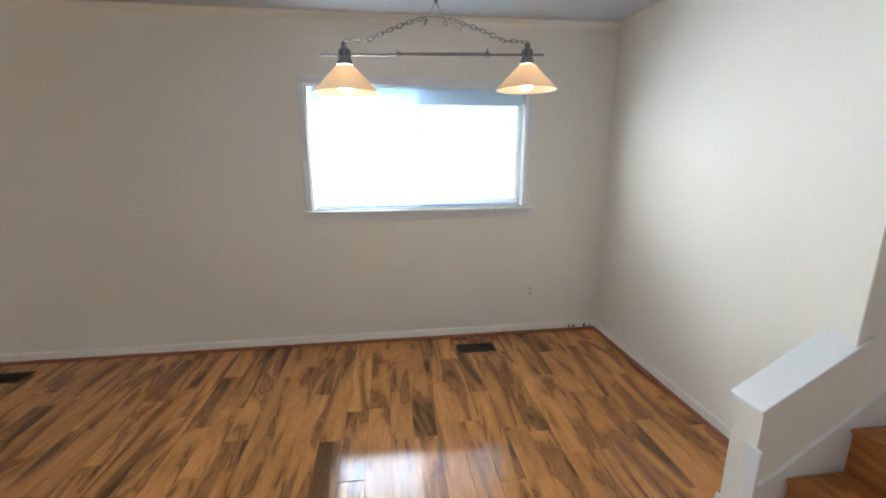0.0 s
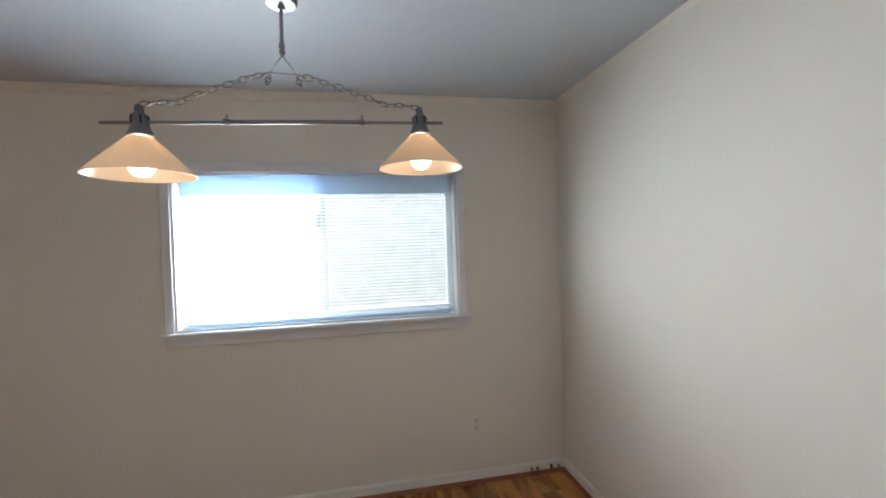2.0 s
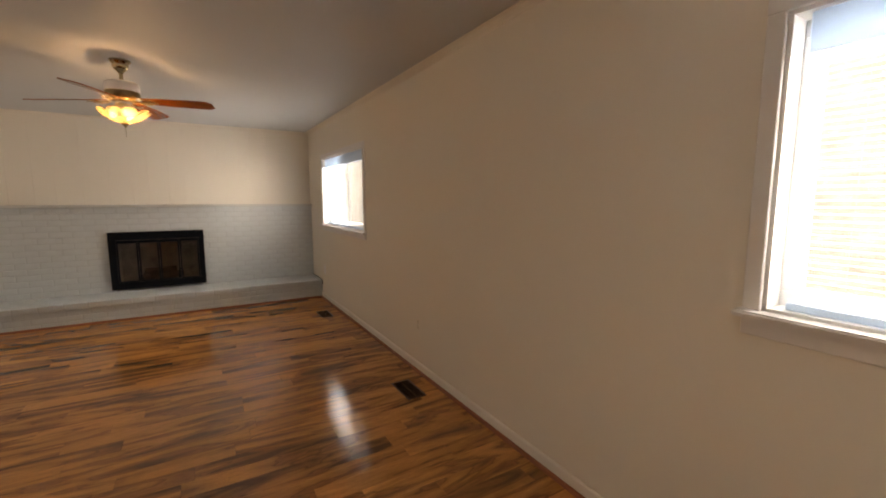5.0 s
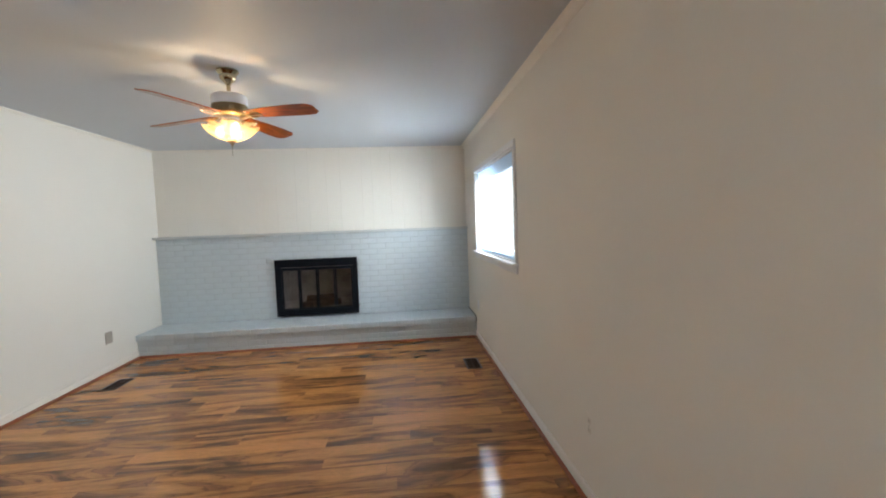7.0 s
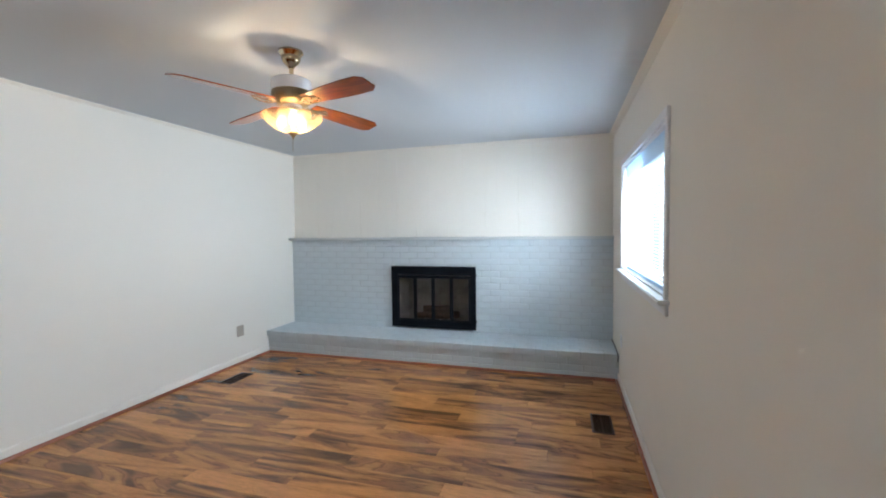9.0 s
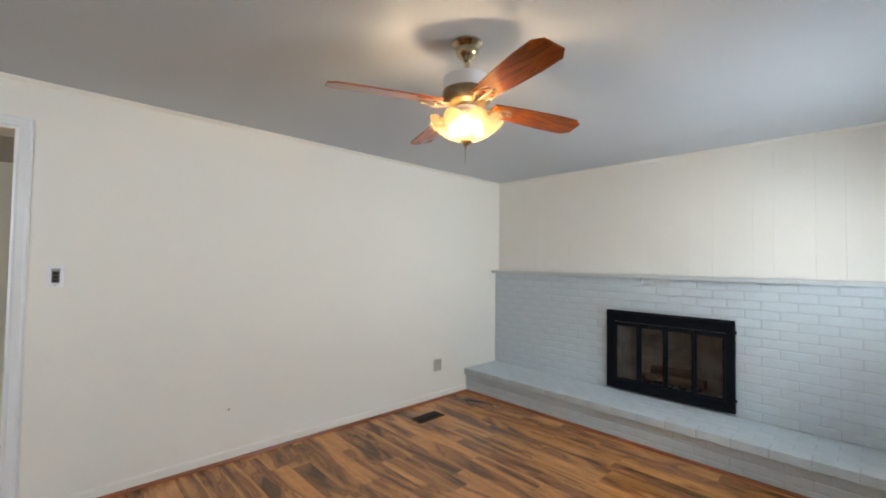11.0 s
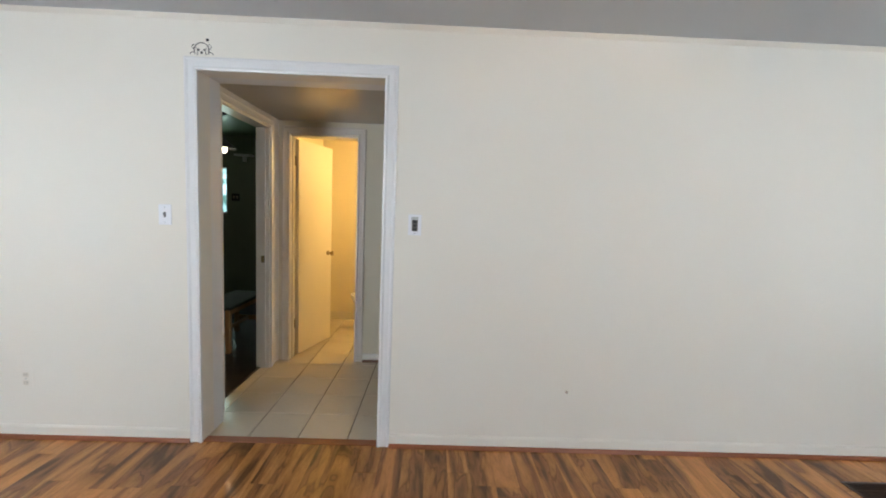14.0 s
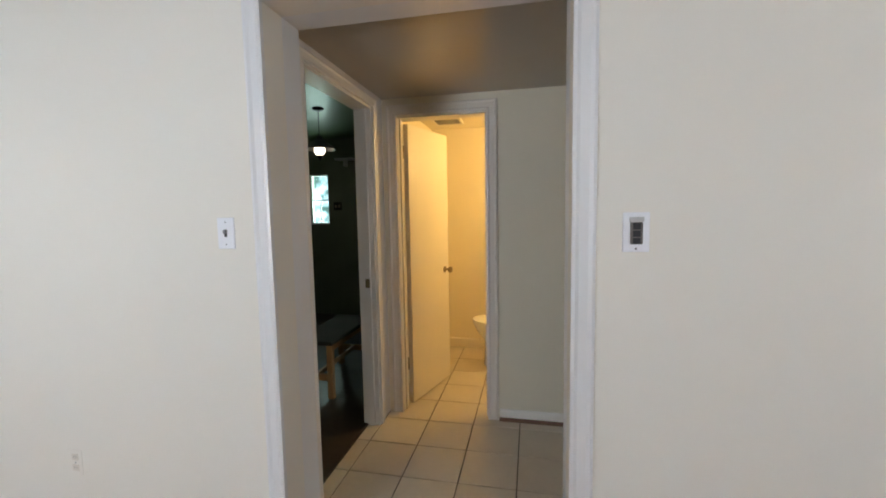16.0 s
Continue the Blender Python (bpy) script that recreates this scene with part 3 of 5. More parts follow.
def casing(name, x0, x1, y, top, side, axis="x", prof=CAS, mat=TRIM, label="white moulded casing"):
    """A moulded casing round an opening x0..x1 up to top, standing proud of the face y towards side, mitred."""
    bm = bmesh.new()
    rings = []
    for u, px, pz in ((0, x0, 0.0), (1, x0, top), (2, x1, top), (3, x1, 0.0)):
        ring = []
        for w, d in prof:
            dx = -w if u < 2 else w
            dz = w if u in (1, 2) else 0
            c = (px + dx, y + side * d, pz + dz)
            ring.append(bm.verts.new(c if axis == "x" else (c[1], c[0], c[2])))
        rings.append(ring)
    n = len(prof)
    for p, q in zip(rings, rings[1:]):
        for k in range(n):
            bm.faces.new((p[k], p[(k + 1) % n], q[(k + 1) % n], q[k]))
    bm.faces.new(rings[0])
    bm.faces.new(rings[-1])
    return structure(name, bm, mat, label)


casing("opening_casing", -2.268, -1.232, SY, 2.148, 1, label="white moulded casing round the hall opening")
casing("door_casing", -1.863, -1.262, -1.90, 2.057, 1, mat=HALLT, label="white moulded casing round the bathroom doorway")
casing("door_casing", -1.70, -0.885, -1.158, 2.08, -1, "y", [(w * 0.85, d) for w, d in CAS], HALLT, label="white moulded casing round the kitchen doorway")
bm = bmesh.new()
for q in ((-1.265, -1.249), (-1.88, -1.862)):
    box(bm, q[0], q[1], -2.022, -1.899, 0, 2.062)
box(bm, -1.862, -1.265, -2.022, -1.899, 2.045, 2.062)
box(bm, -1.862, -1.850, -1.975, -1.935, 0, 2.045)
box(bm, -1.277, -1.265, -1.975, -1.935, 0, 2.045)
structure("door_jamb", bm, DOORP, "cream painted jamb of the bathroom doorway")
bm = bmesh.new()
box(bm, -1.160, -1.048, -1.702, -1.685, 0, 2.08)
box(bm, -1.160, -1.048, -1.685, -0.885, 2.065, 2.082)
box(bm, -1.13, -1.095, -1.685, -1.673, 0, 2.065)
structure("door_jamb", bm, HALLT, "white painted jamb of the kitchen doorway")


def bath_door():
    d = tagged(new("door_1"), "cream flush bathroom door standing open with a brass knob", kind="structure")
    a = math.atan2(-2.585 + 2.03, -1.452 + 1.285)
    d.matrix_world = Matrix.Translation((-1.268, -2.024, 0.012)) @ Matrix.Rotation(a, 4, "Z")
    part("leaf", rbox(0, 0.580, -0.036, 0.0, 0, 2.02, 0.002), DOORP, d)
    for y, s in ((0.0, 1), (-0.036, -1)):
        k = lathe([(0.026, 0), (0.026, 0.004), (0.010, 0.010), (0.009, 0.030), (0.020, 0.038), (0.026, 0.050), (0.024, 0.060), (0.010, 0.067), (0.0, 0.068)], 20)
        bmesh.ops.rotate(k, verts=k.verts[:], matrix=Matrix.Rotation(radians(-90 * s), 3, "X"))
        bmesh.ops.translate(k, verts=k.verts[:], vec=(0.51, y, 0.93))
        part("door_knob", k, OLDBRASS, d, "round antique brass knob", True)
    for z in (0.25, 1.78):
        part("hinge", rbox(-0.014, 0.004, -0.004, 0.006, z, z + 0.09, 0.001), OLDBRASS, d, "small brass hinge")


bath_door()
s = part("strike_plate", rbox(-1.125, -1.095, -1.685, -1.671, 0.93, 0.99, 0.001), OLDBRASS)
tagged(s, "small brass strike plate in the white kitchen door jamb", "door hardware")


def bifold():
    d = tagged(new("door_2"), "white louvred bifold closet door, closed", kind="structure")
    d.location = (1.14, -0.408, 0.01)
    w, hgt = 0.40, 2.06
    for j in range(2):
        y0 = j * (w + 0.004)
        bm = bmesh.new()
        for q in ((0, 0.045, 0, hgt), (w - 0.045, w, 0, hgt), (0.045, w - 0.045, 0, 0.11), (0.045, w - 0.045, 0.93, 1.02), (0.045, w - 0.045, hgt - 0.09, hgt)):
            box(bm, 0, 0.028, y0 + q[0], y0 + q[1], q[2], q[3])
        bmesh.ops.bevel(bm, geom=bm.edges[:], offset=0.002, segments=1, affect="EDGES")
        part("leaf", bm, TRIM, d)
        part("panel", rbox(0.006, 0.02, y0 + 0.045, y0 + w - 0.045, 0.11, 0.93, 0.002), TRIM, d)
        part("panel_moulding", rbox(0.001, 0.010, y0 + 0.075, y0 + w - 0.075, 0.14, 0.90, 0.004), TRIM, d)
        for k in range(26):
            z = 1.035 + k * 0.0352
            bm = bmesh.new()
            v = box(bm, -0.003, 0.003, y0 + 0.045, y0 + w - 0.045, -0.019, 0.019)
            bmesh.ops.rotate(bm, verts=v, matrix=Matrix.Rotation(radians(35), 3, "Y"))
            bmesh.ops.translate(bm, verts=v, vec=(0.014, 0, z))
            part("slat", bm, TRIM, d)


bifold()
bm = bmesh.new()
box(bm, 1.112, 1.128, -0.50, -0.41, 0, 2.10)
box(bm, 1.112, 1.128, -0.41, 0.40, 2.08, 2.10)
structure("door_jamb", bm, TRIM, "plain white board beside the closet doors")


# ---- knee wall and stairs ----
def knee():
    x0, x1, y0, y1 = 1.505, EX - 0.04, 1.42, 1.542
    z0, z1 = 0.565, 0.797
    bm = bmesh.new()
    v = [bm.verts.new(p) for p in ((x0, y0, 0), (x1, y0, 0), (x1, y1, 0), (x0, y1, 0), (x0, y0, z0), (x1, y0, z1), (x1, y1, z1), (x0, y1, z0))]
    for f in ((3, 2, 1, 0), (4, 5, 6, 7), (0, 1, 5, 4), (1, 2, 6, 5), (2, 3, 7, 6), (3, 0, 4, 7)):
        bm.faces.new([v[k] for k in f])
    w = structure("knee_wall", bm, WALL, "low cream painted wall with a sloping top beside the stairs")
    k = (z1 - z0) / (x1 - x0)
    xa, xb = x0 - 0.022, x1 + 0.036
    bm = bmesh.new()
    v = []
    for dz in (0.001, 0.020):
        for x, y in ((xa, y0 - 0.016), (xb, y0 - 0.016), (xb, y1 + 0.014), (xa, y1 + 0.014)):
            v.append(bm.verts.new((x, y, z0 + k * (x - x0) + dz)))
    for f in ((3, 2, 1, 0), (4, 5, 6, 7), (0, 1, 5, 4), (1, 2, 6, 5), (2, 3, 7, 6), (3, 0, 4, 7)):
        bm.faces.new([v[q] for q in f])
    bmesh.ops.bevel(bm, geom=bm.edges[:], offset=0.003, segments=1, affect="EDGES")
    structure("knee_wall_cap", bm, TRIM, "white sloping cap board on the low wall")
    bm = bmesh.new()
    box(bm, x0 - 0.013, x0, y0 - 0.030, y0 + 0.038, 0, 0.405)
    bmesh.ops.bevel(bm, geom=bm.edges[:], offset=0.003, segments=1, affect="EDGES")
    structure("skirt_board_end", bm, TRIM, "white end of the stair skirt board")
    structure("baseboard", rbox(x0 - 0.012, x0, y0 + 0.039, y1 + 0.012, 0, 0.078, 0.002), TRIM, "short white baseboard return")


knee()
structure("corner_trim", rbox(EX - 0.062, EX - 0.041, 1.416, 1.446, 0.80, H, 0.003), WALL, "narrow cream painted corner strip")
RISE, RUN, FX, FZ = 0.195, 0.245, 1.650, 0.270


def stairs():
    e = tagged(new("staircase"), "orange stained wooden stairs with white skirt board", kind="structure")
    for k in range(9):
        x, z = FX + RUN * k, FZ + RISE * k
        part("tread", rbox(x - 0.012, x + RUN + 0.02, 0.515, 1.405, z - 0.028, z, 0.008, 2), STAIRW, e)
        part("riser", rbox(x + 0.008, x + 0.024, 0.515, 1.405, (z - RISE - 0.001) if k else 0.0, z - 0.028, 0.001), STAIRW, e)
    for y0, y1 in ((1.406, 1.42), (0.50, 0.514)):
        bm = bmesh.new()
        k = RISE / RUN
        xs, xe = 1.505, 3.9
        zt = lambda x: 0.245 + k * (x - 1.678) + 0.10
        v = [bm.verts.new((x, y, z)) for y in (y0, y1) for x, z in ((xs, 0.0), (xe, 0.0), (xe, zt(xe)), (xs + 0.10, zt(xs + 0.10)), (xs, 0.225))]
        for f in ((0, 1, 2, 3, 4), (9, 8, 7, 6, 5)) + tuple((j, j + 5, (j + 1) % 5 + 5, (j + 1) % 5) for j in range(5)):
            bm.faces.new([v[q] for q in f])
        part("skirt_board", bm, TRIM, e, "white painted skirt board")


stairs()


def handrail():
    e = group_of("handrail", "dark grey round wall handrail beside the stairs", "handrail", (1.885, 1.371, 1.240))
    pts = [(0.0, 0.046, -0.030), (0.0, 0.016, -0.026), (0.002, 0.002, -0.016), (0.014, 0.0, 0.002)]
    pts += [(0.016 + q, 0.0, 0.004 + 0.82 * q) for q in (0.2, 0.6, 1.0, 1.4)]
    part("rail", tube(pts, 0.0175, 16), RAILM, e, soft=True)
    part("rail_end", lathe([(0.0, -0.030), (0.013, -0.026), (0.0205, -0.014), (0.0215, 0.004), (0.017, 0.015), (0.0, 0.021)], 18, at=(0.003, 0.004, -0.014)), RAILM, e, "rounded dark rail elbow", True)
    for q in (0.25, 1.1):
        part("bracket", tube([(0.02 + q, 0.058, 0.8 * q - 0.06), (0.02 + q, 0.02, 0.8 * q - 0.05), (0.02 + q, 0.0, 0.8 * q)], 0.007, 8), RAILM, e, "dark metal bracket")


handrail()


# ---- fireplace: hearth, brick face, mantel, fire doors ----
BX, HX, FY0, FY1, FZ0, FZ1, MX = -6.410, -5.898, 0.945, 1.890, 0.345, 0.985, -6.325
brick_back = wall("fireplace_wall", "y", WX - 0.02, BX - 0.006, SY, NY, 0.0, 1.332, [(FY0, FY1, 0.262, FZ1)], MORTAR, "grey painted brick fireplace wall")
bm = bmesh.new()
box(bm, BX - 0.006, HX - 0.006, SY, NY, 0.0, 0.194)
box(bm, BX - 0.006, HX + 0.022, SY, NY, 0.194, 0.2585)
hearth = structure("hearth", bm, MORTAR, "raised grey painted brick hearth along the wall")
bm = rbox(WX, MX, SY + 0.001, NY - 0.001, 1.334, 1.362, 0.006, 2)
structure("mantel", bm, material("mantel_paint", (0.60, 0.62, 0.62), 0.4, var=0.04, bump=0.1), "thin grey painted mantel shelf along the whole wall")

fb = tagged(new("firebox"), "sooty brick firebox behind the fire doors", kind="structure")
bm = bmesh.new()
box(bm, -6.86, -6.80, FY0 + 0.02, FY1 - 0.02, 0.26, 1.0)
box(bm, -6.86, BX - 0.01, FY0 - 0.06, FY0 + 0.02, 0.26, 1.0)
box(bm, -6.86, BX - 0.01, FY1 - 0.02, FY1 + 0.06, 0.26, 1.0)
box(bm, -6.86, BX - 0.01, FY0 - 0.06, FY1 + 0.06, 1.0, 1.06)
box(bm, -6.86, BX - 0.01, FY0 - 0.06, FY1 + 0.06, 0.20, 0.262)
part("firebox_lining", bm, SOOT, fb)
rng = random.Random(5)
for r in range(10):
    for c in range(5):
        y = FY0 + 0.03 + 0.205 * c - (0.1 if r % 2 else 0)
        y0, y1 = max(y, FY0 + 0.022), min(y + 0.197, FY1 - 0.022)
        if y1 - y0 > 0.03:
            part("brick", rbox(-6.802, -6.792, y0, y1, 0.268 + 0.070 * r, 0.268 + 0.070 * r + 0.063, 0.003), SOOT, fb)
bm = bmesh.new()
bmesh.ops.create_grid(bm, x_segments=24, y_segments=36, size=0.5)
for v in bm.verts:
    v.co.x, v.co.y = -6.62 + v.co.x * 0.33, 1.4175 + v.co.y * 0.86
    v.co.z = 0.268 + 0.03 * noise.noise(v.co * 9) + 0.03 * noise.noise(v.co * 25) + 0.02
t_ash = part("ash_bed", bm, ASH)
tagged(t_ash, "grey ash and ember rubble on the firebox floor", "ash", kind="stuff")


def grate():
    e = group_of("log_grate", "black iron fire grate with charred logs in the firebox", "fire grate", (-6.62, 1.42, 0.29))
    for y in (-0.2, -0.1, 0.0, 0.1, 0.2):
        part("bar", tube([(0.16, y, 0.14), (0.15, y, 0.06), (-0.1, y, 0.05), (-0.14, y, 0.12)], 0.008, 6), BLACKM, e)
    return e


grate()
for (y, x, z, r, l, tilt) in ((1.38, -6.56, 0.395, 0.04, 0.42, 4), (1.44, -6.67, 0.40, 0.045, 0.46, -6), (1.41, -6.62, 0.475, 0.038, 0.36, 12)):
    bm = lathe([(r * 0.9, -l / 2), (r, -l / 3), (r * 0.96, 0), (r * 1.04, l / 3), (r * 0.88, l / 2)], 12, wave=lambda a, h: 0.10 * math.sin(3 * a + 20 * h))
    bmesh.ops.rotate(bm, verts=bm.verts[:], matrix=Matrix.Rotation(radians(90), 3, "X"))
    lg = part("log", bm, material("charred_log", (0.09, 0.065, 0.05), 0.9, var=0.5, scale=12, fine=60, bump=0.9, dist=0.004))
    lg.location, lg.rotation_euler = (x, y, z), (0, 0, radians(tilt))
    tagged(lg, "charred split log lying on the iron fire grate", "log", "logs on the grate")


def fire_doors():
    e = group_of("fireplace_doors", "black metal fireplace door frame with four smoked glass doors, closed", "fireplace doors", (BX, 1.4175, 0.283))
    y0, y1, z1 = -0.5205, 0.5205, 0.735
    bm = bmesh.new()
    for q in ((y0, y1, z1 - 0.102, z1), (y0, y1, 0, 0.085), (y0, y0 + 0.078, 0.085, z1 - 0.102), (y1 - 0.064, y1, 0.085, z1 - 0.102)):
        box(bm, 0.001, 0.030, q[0], q[1], q[2], q[3])
    bmesh.ops.bevel(bm, geom=bm.edges[:], offset=0.002, segments=1, affect="EDGES")
    part("frame", bm, BLACKM, e)
    part("hood", rbox(0.028, 0.044, y0 + 0.04, y1 - 0.04, z1 - 0.03, z1 - 0.012, 0.003), BLACKM, e)
    dw = (y1 - y0 - 0.142) / 4
    for k in range(4):
        a = y0 + 0.078 + dw * k
        bm = bmesh.new()
        for q in ((a + 0.002, a + 0.020, 0.087, z1 - 0.108), (a + dw - 0.020, a + dw - 0.002, 0.087, z1 - 0.108), (a + 0.02, a + dw - 0.02, z1 - 0.145, z1 - 0.108), (a + 0.02, a + dw - 0.02, 0.087, 0.102)):
            box(bm, 0.010, 0.026, q[0], q[1], q[2], q[3])
        dr = part("glass_door", bm, BLACKM, e, "black framed smoked glass door leaf")
        part("pane", rbox(0.015, 0.019, a + 0.02, a + dw - 0.02, 0.102, z1 - 0.145, 0.0005), SMOKED, dr)
    for z in (0.10, 0.64):
        part("hinge_pin", rbox(0.004, 0.016, y1, y1 + 0.010, z - 0.012, z + 0.012, 0.002), BLACKM, e)


fire_doors()

# board panelling above the mantel
panels = tagged(new("wall_panelling"), "cream painted vertical groove board panelling above the mantel", kind="structure")
seams = [SY, -0.40, -0.16, 0.03, 0.255, 0.45, 0.70, 0.954, 1.196, 1.358, 1.584, 1.767, 2.044, 2.176, 2.42, 2.58, 2.81, 2.99, 3.26, NY]
for a, b in zip(seams, seams[1:]):
    part("board", rbox(WX - 0.021, WX, a + 0.0001, b - 0.0001, 1.362, H, 0.0016), WALL, panels)


# ---- pendant lamp ----
def pendant():
    e = group_of("pendant_lamp", "two shade pendant lamp with a nickel bar hung on chains, lit", "ceiling lamp", (0.385, 2.305, 2.44))
    A, B, T = Vector((-0.424, -0.014, -0.497)), Vector((0.452, 0.038, -0.464)), Vector((-0.003, 0.003, -0.262))
    d = (B - A).normalized()
    part("canopy", lathe([(0.060, 0), (0.060, -0.012), (0.056, -0.040), (0.052, -0.090), (0.046, -0.100), (0.012, -0.104), (0.010, -0.115)], 32), NICKEL, e, "brushed nickel ceiling canopy", True)
    part("stem", tube([(0, 0, -0.03), (T.x, T.y, -0.235)], 0.006, 12), DARKMETAL, e)
    part("coupling", lathe([(0.0, 0), (0.009, -0.003), (0.010, -0.015), (0.006, -0.022), (0.010, -0.028), (0.009, -0.038), (0.0, -0.042)], 14, at=(T.x, T.y, -0.222)), DARKMETAL, e, soft=True)
    bar = tube([A - d * 0.105 + Vector((0, 0, 0.0)), B + d * 0.085], 0.0055, 12)
    part("bar", bar, NICKEL, e, "thin brushed nickel cross bar", True)
    a2, b2 = A + d * 0.245, B - d * 0.205
    up = Vector((0, 0, 0.002))
    part("bar_sleeve", tube([a2 + up, b2 + up], 0.0075, 12), NICKEL, e, "thicker nickel middle bar", True)
    for p in (a2, b2):
        part("bar_ring", tube([p - d * 0.010 + up, p + d * 0.010 + up], 0.011, 12), DARKMETAL, e, soft=True)
        part("ring_knob", lathe([(0.003, 0), (0.003, 0.007), (0.005, 0.010), (0.004, 0.014), (0, 0.015)], 10, at=tuple(p + up + Vector((0, 0, 0.009)))), DARKMETAL, e, soft=True)
    # triangular yoke and looped chains
    L, R = T + Vector((-0.042, -0.004, -0.060)), T + Vector((0.042, 0.004, -0.060))
    part("yoke", tube([T, L, R, T], 0.0022, 8), NICKEL, e)

    def link_chain(p0, p1, sag, seed):
        r = random.Random(seed)
        length = (p1 - p0).length
        n = max(3, int(length / 0.024))
        for k in range(n):
            s0, s1 = k / n, (k + 1) / n
            q0, q1 = p0.lerp(p1, s0), p0.lerp(p1, s1)
            q0.z += sag * math.sin(math.pi * s0)
            q1.z += sag * math.sin(math.pi * s1)
            ax = (q1 - q0).normalized()
            side = ax.cross(Vector((0, 0, 1))).normalized()
            if k % 2:
                side = ax.cross(side).normalized()
            side = (Matrix.Rotation(r.uniform(-0.5, 0.5), 3, ax) @ side).normalized()
            c, hl, hw = (q0 + q1) / 2, (q1 - q0).length * 0.70, 0.0095
            pts = [c + ax * hl * math.cos(u) + side * hw * math.sin(u) for u in [2 * math.pi * j / 12 for j in range(12)]]
            part("chain_link", tube(pts, 0.0021, 5, closed=True), NICKEL, e, soft=True)

    for end, mid, seed in ((A, L, 1), (B, R, 2)):
        top = end + Vector((0, 0, 0.052))
        knee_pt = end.lerp(mid, 0.28) + Vector((0, 0, 0.016))
        link_chain(mid, knee_pt, 0.006, seed)
        link_chain(knee_pt, top, 0.004, seed + 5)
        # cable threaded through the links
        pts = []
        for k in range(19):
            s = k / 18
            q = mid.lerp(knee_pt, s / 0.7) if s < 0.7 else knee_pt.lerp(top, (s - 0.7) / 0.3)
            pts.append(q + Vector((0, 0.004 * math.sin(s * 40), 0.006 * math.sin(s * 31) + 0.004 * math.sin(math.pi * min(s / 0.7, 1)))))
        part("cable", tube(pts, 0.0030, 8), material("clear_cable", (0.55, 0.52, 0.50), 0.3, 0.3), e, "pale twisted lamp cable", True)
        link_chain(mid + Vector((0, 0.01, -0.006)), mid + Vector((0.012 if end is B else -0.012, 0.012, -0.034)), 0, seed + 9)
    part("loose_wire", tube([(R.x, R.y, R.z - 0.01), (R.x + 0.04, R.y, R.z - 0.03), (R.x + 0.075, R.y, R.z - 0.048), (R.x + 0.10, R.y, R.z - 0.018)], 0.0009, 5), DARKMETAL, e)
    for p in (A, B):
        sk = lathe([(0.0, 0.056), (0.012, 0.052), (0.014, 0.030), (0.024, 0.022), (0.026, -0.010), (0.030, -0.022), (0.037, -0.036), (0.036, -0.042), (0.0, -0.042)], 24, at=tuple(p))
        part("socket", sk, DARKMETAL, e, "dark bell shaped lamp socket", True)
        for j in range(6):
            u = math.pi * j / 3
            part("slot", rbox(p.x + 0.0255 * math.cos(u) - 0.002, p.x + 0.0255 * math.cos(u) + 0.002, p.y + 0.0255 * math.sin(u) - 0.002, p.y + 0.0255 * math.sin(u) + 0.002, p.z - 0.008, p.z + 0.018, 0.0005), BLACKM, e)
        prof = [(0.034, -0.046), (0.042, -0.052), (0.148, -0.159), (0.150, -0.164), (0.147, -0.164), (0.145, -0.159), (0.040, -0.056), (0.031, -0.051)]
        bm = bmesh.new()
        ring = []
        for r, z in prof:
            ring.append([bm.verts.new((p.x + r * math.cos(2 * math.pi * k / 48), p.y + r * math.sin(2 * math.pi * k / 48), p.z + z)) for k in range(48)])
        for a, b in zip(ring, ring[1:]):
            for k in range(48):
                bm.faces.new((a[k], a[(k + 1) % 48], b[(k + 1) % 48], b[k]))
        part("shade", bm, SHADE, e, "cone shaped frosted cream glass shade", True)
        bl = lathe([(0.014, -0.050), (0.016, -0.074), (0.028, -0.096), (0.038, -0.122), (0.034, -0.146), (0.021, -0.162), (0.0, -0.168)], 24, at=tuple(p))
        b = part("bulb", bl, BULB, e, "glowing round light bulb", True)
        b.visible_shadow = False
        w = e.location + p + Vector((0, 0, -0.105))
        bulb_light("pendant_bulb_light", w.x, w.y, w.z, 0.25, (1.0, 0.70, 0.48), 0.03)


pendant()


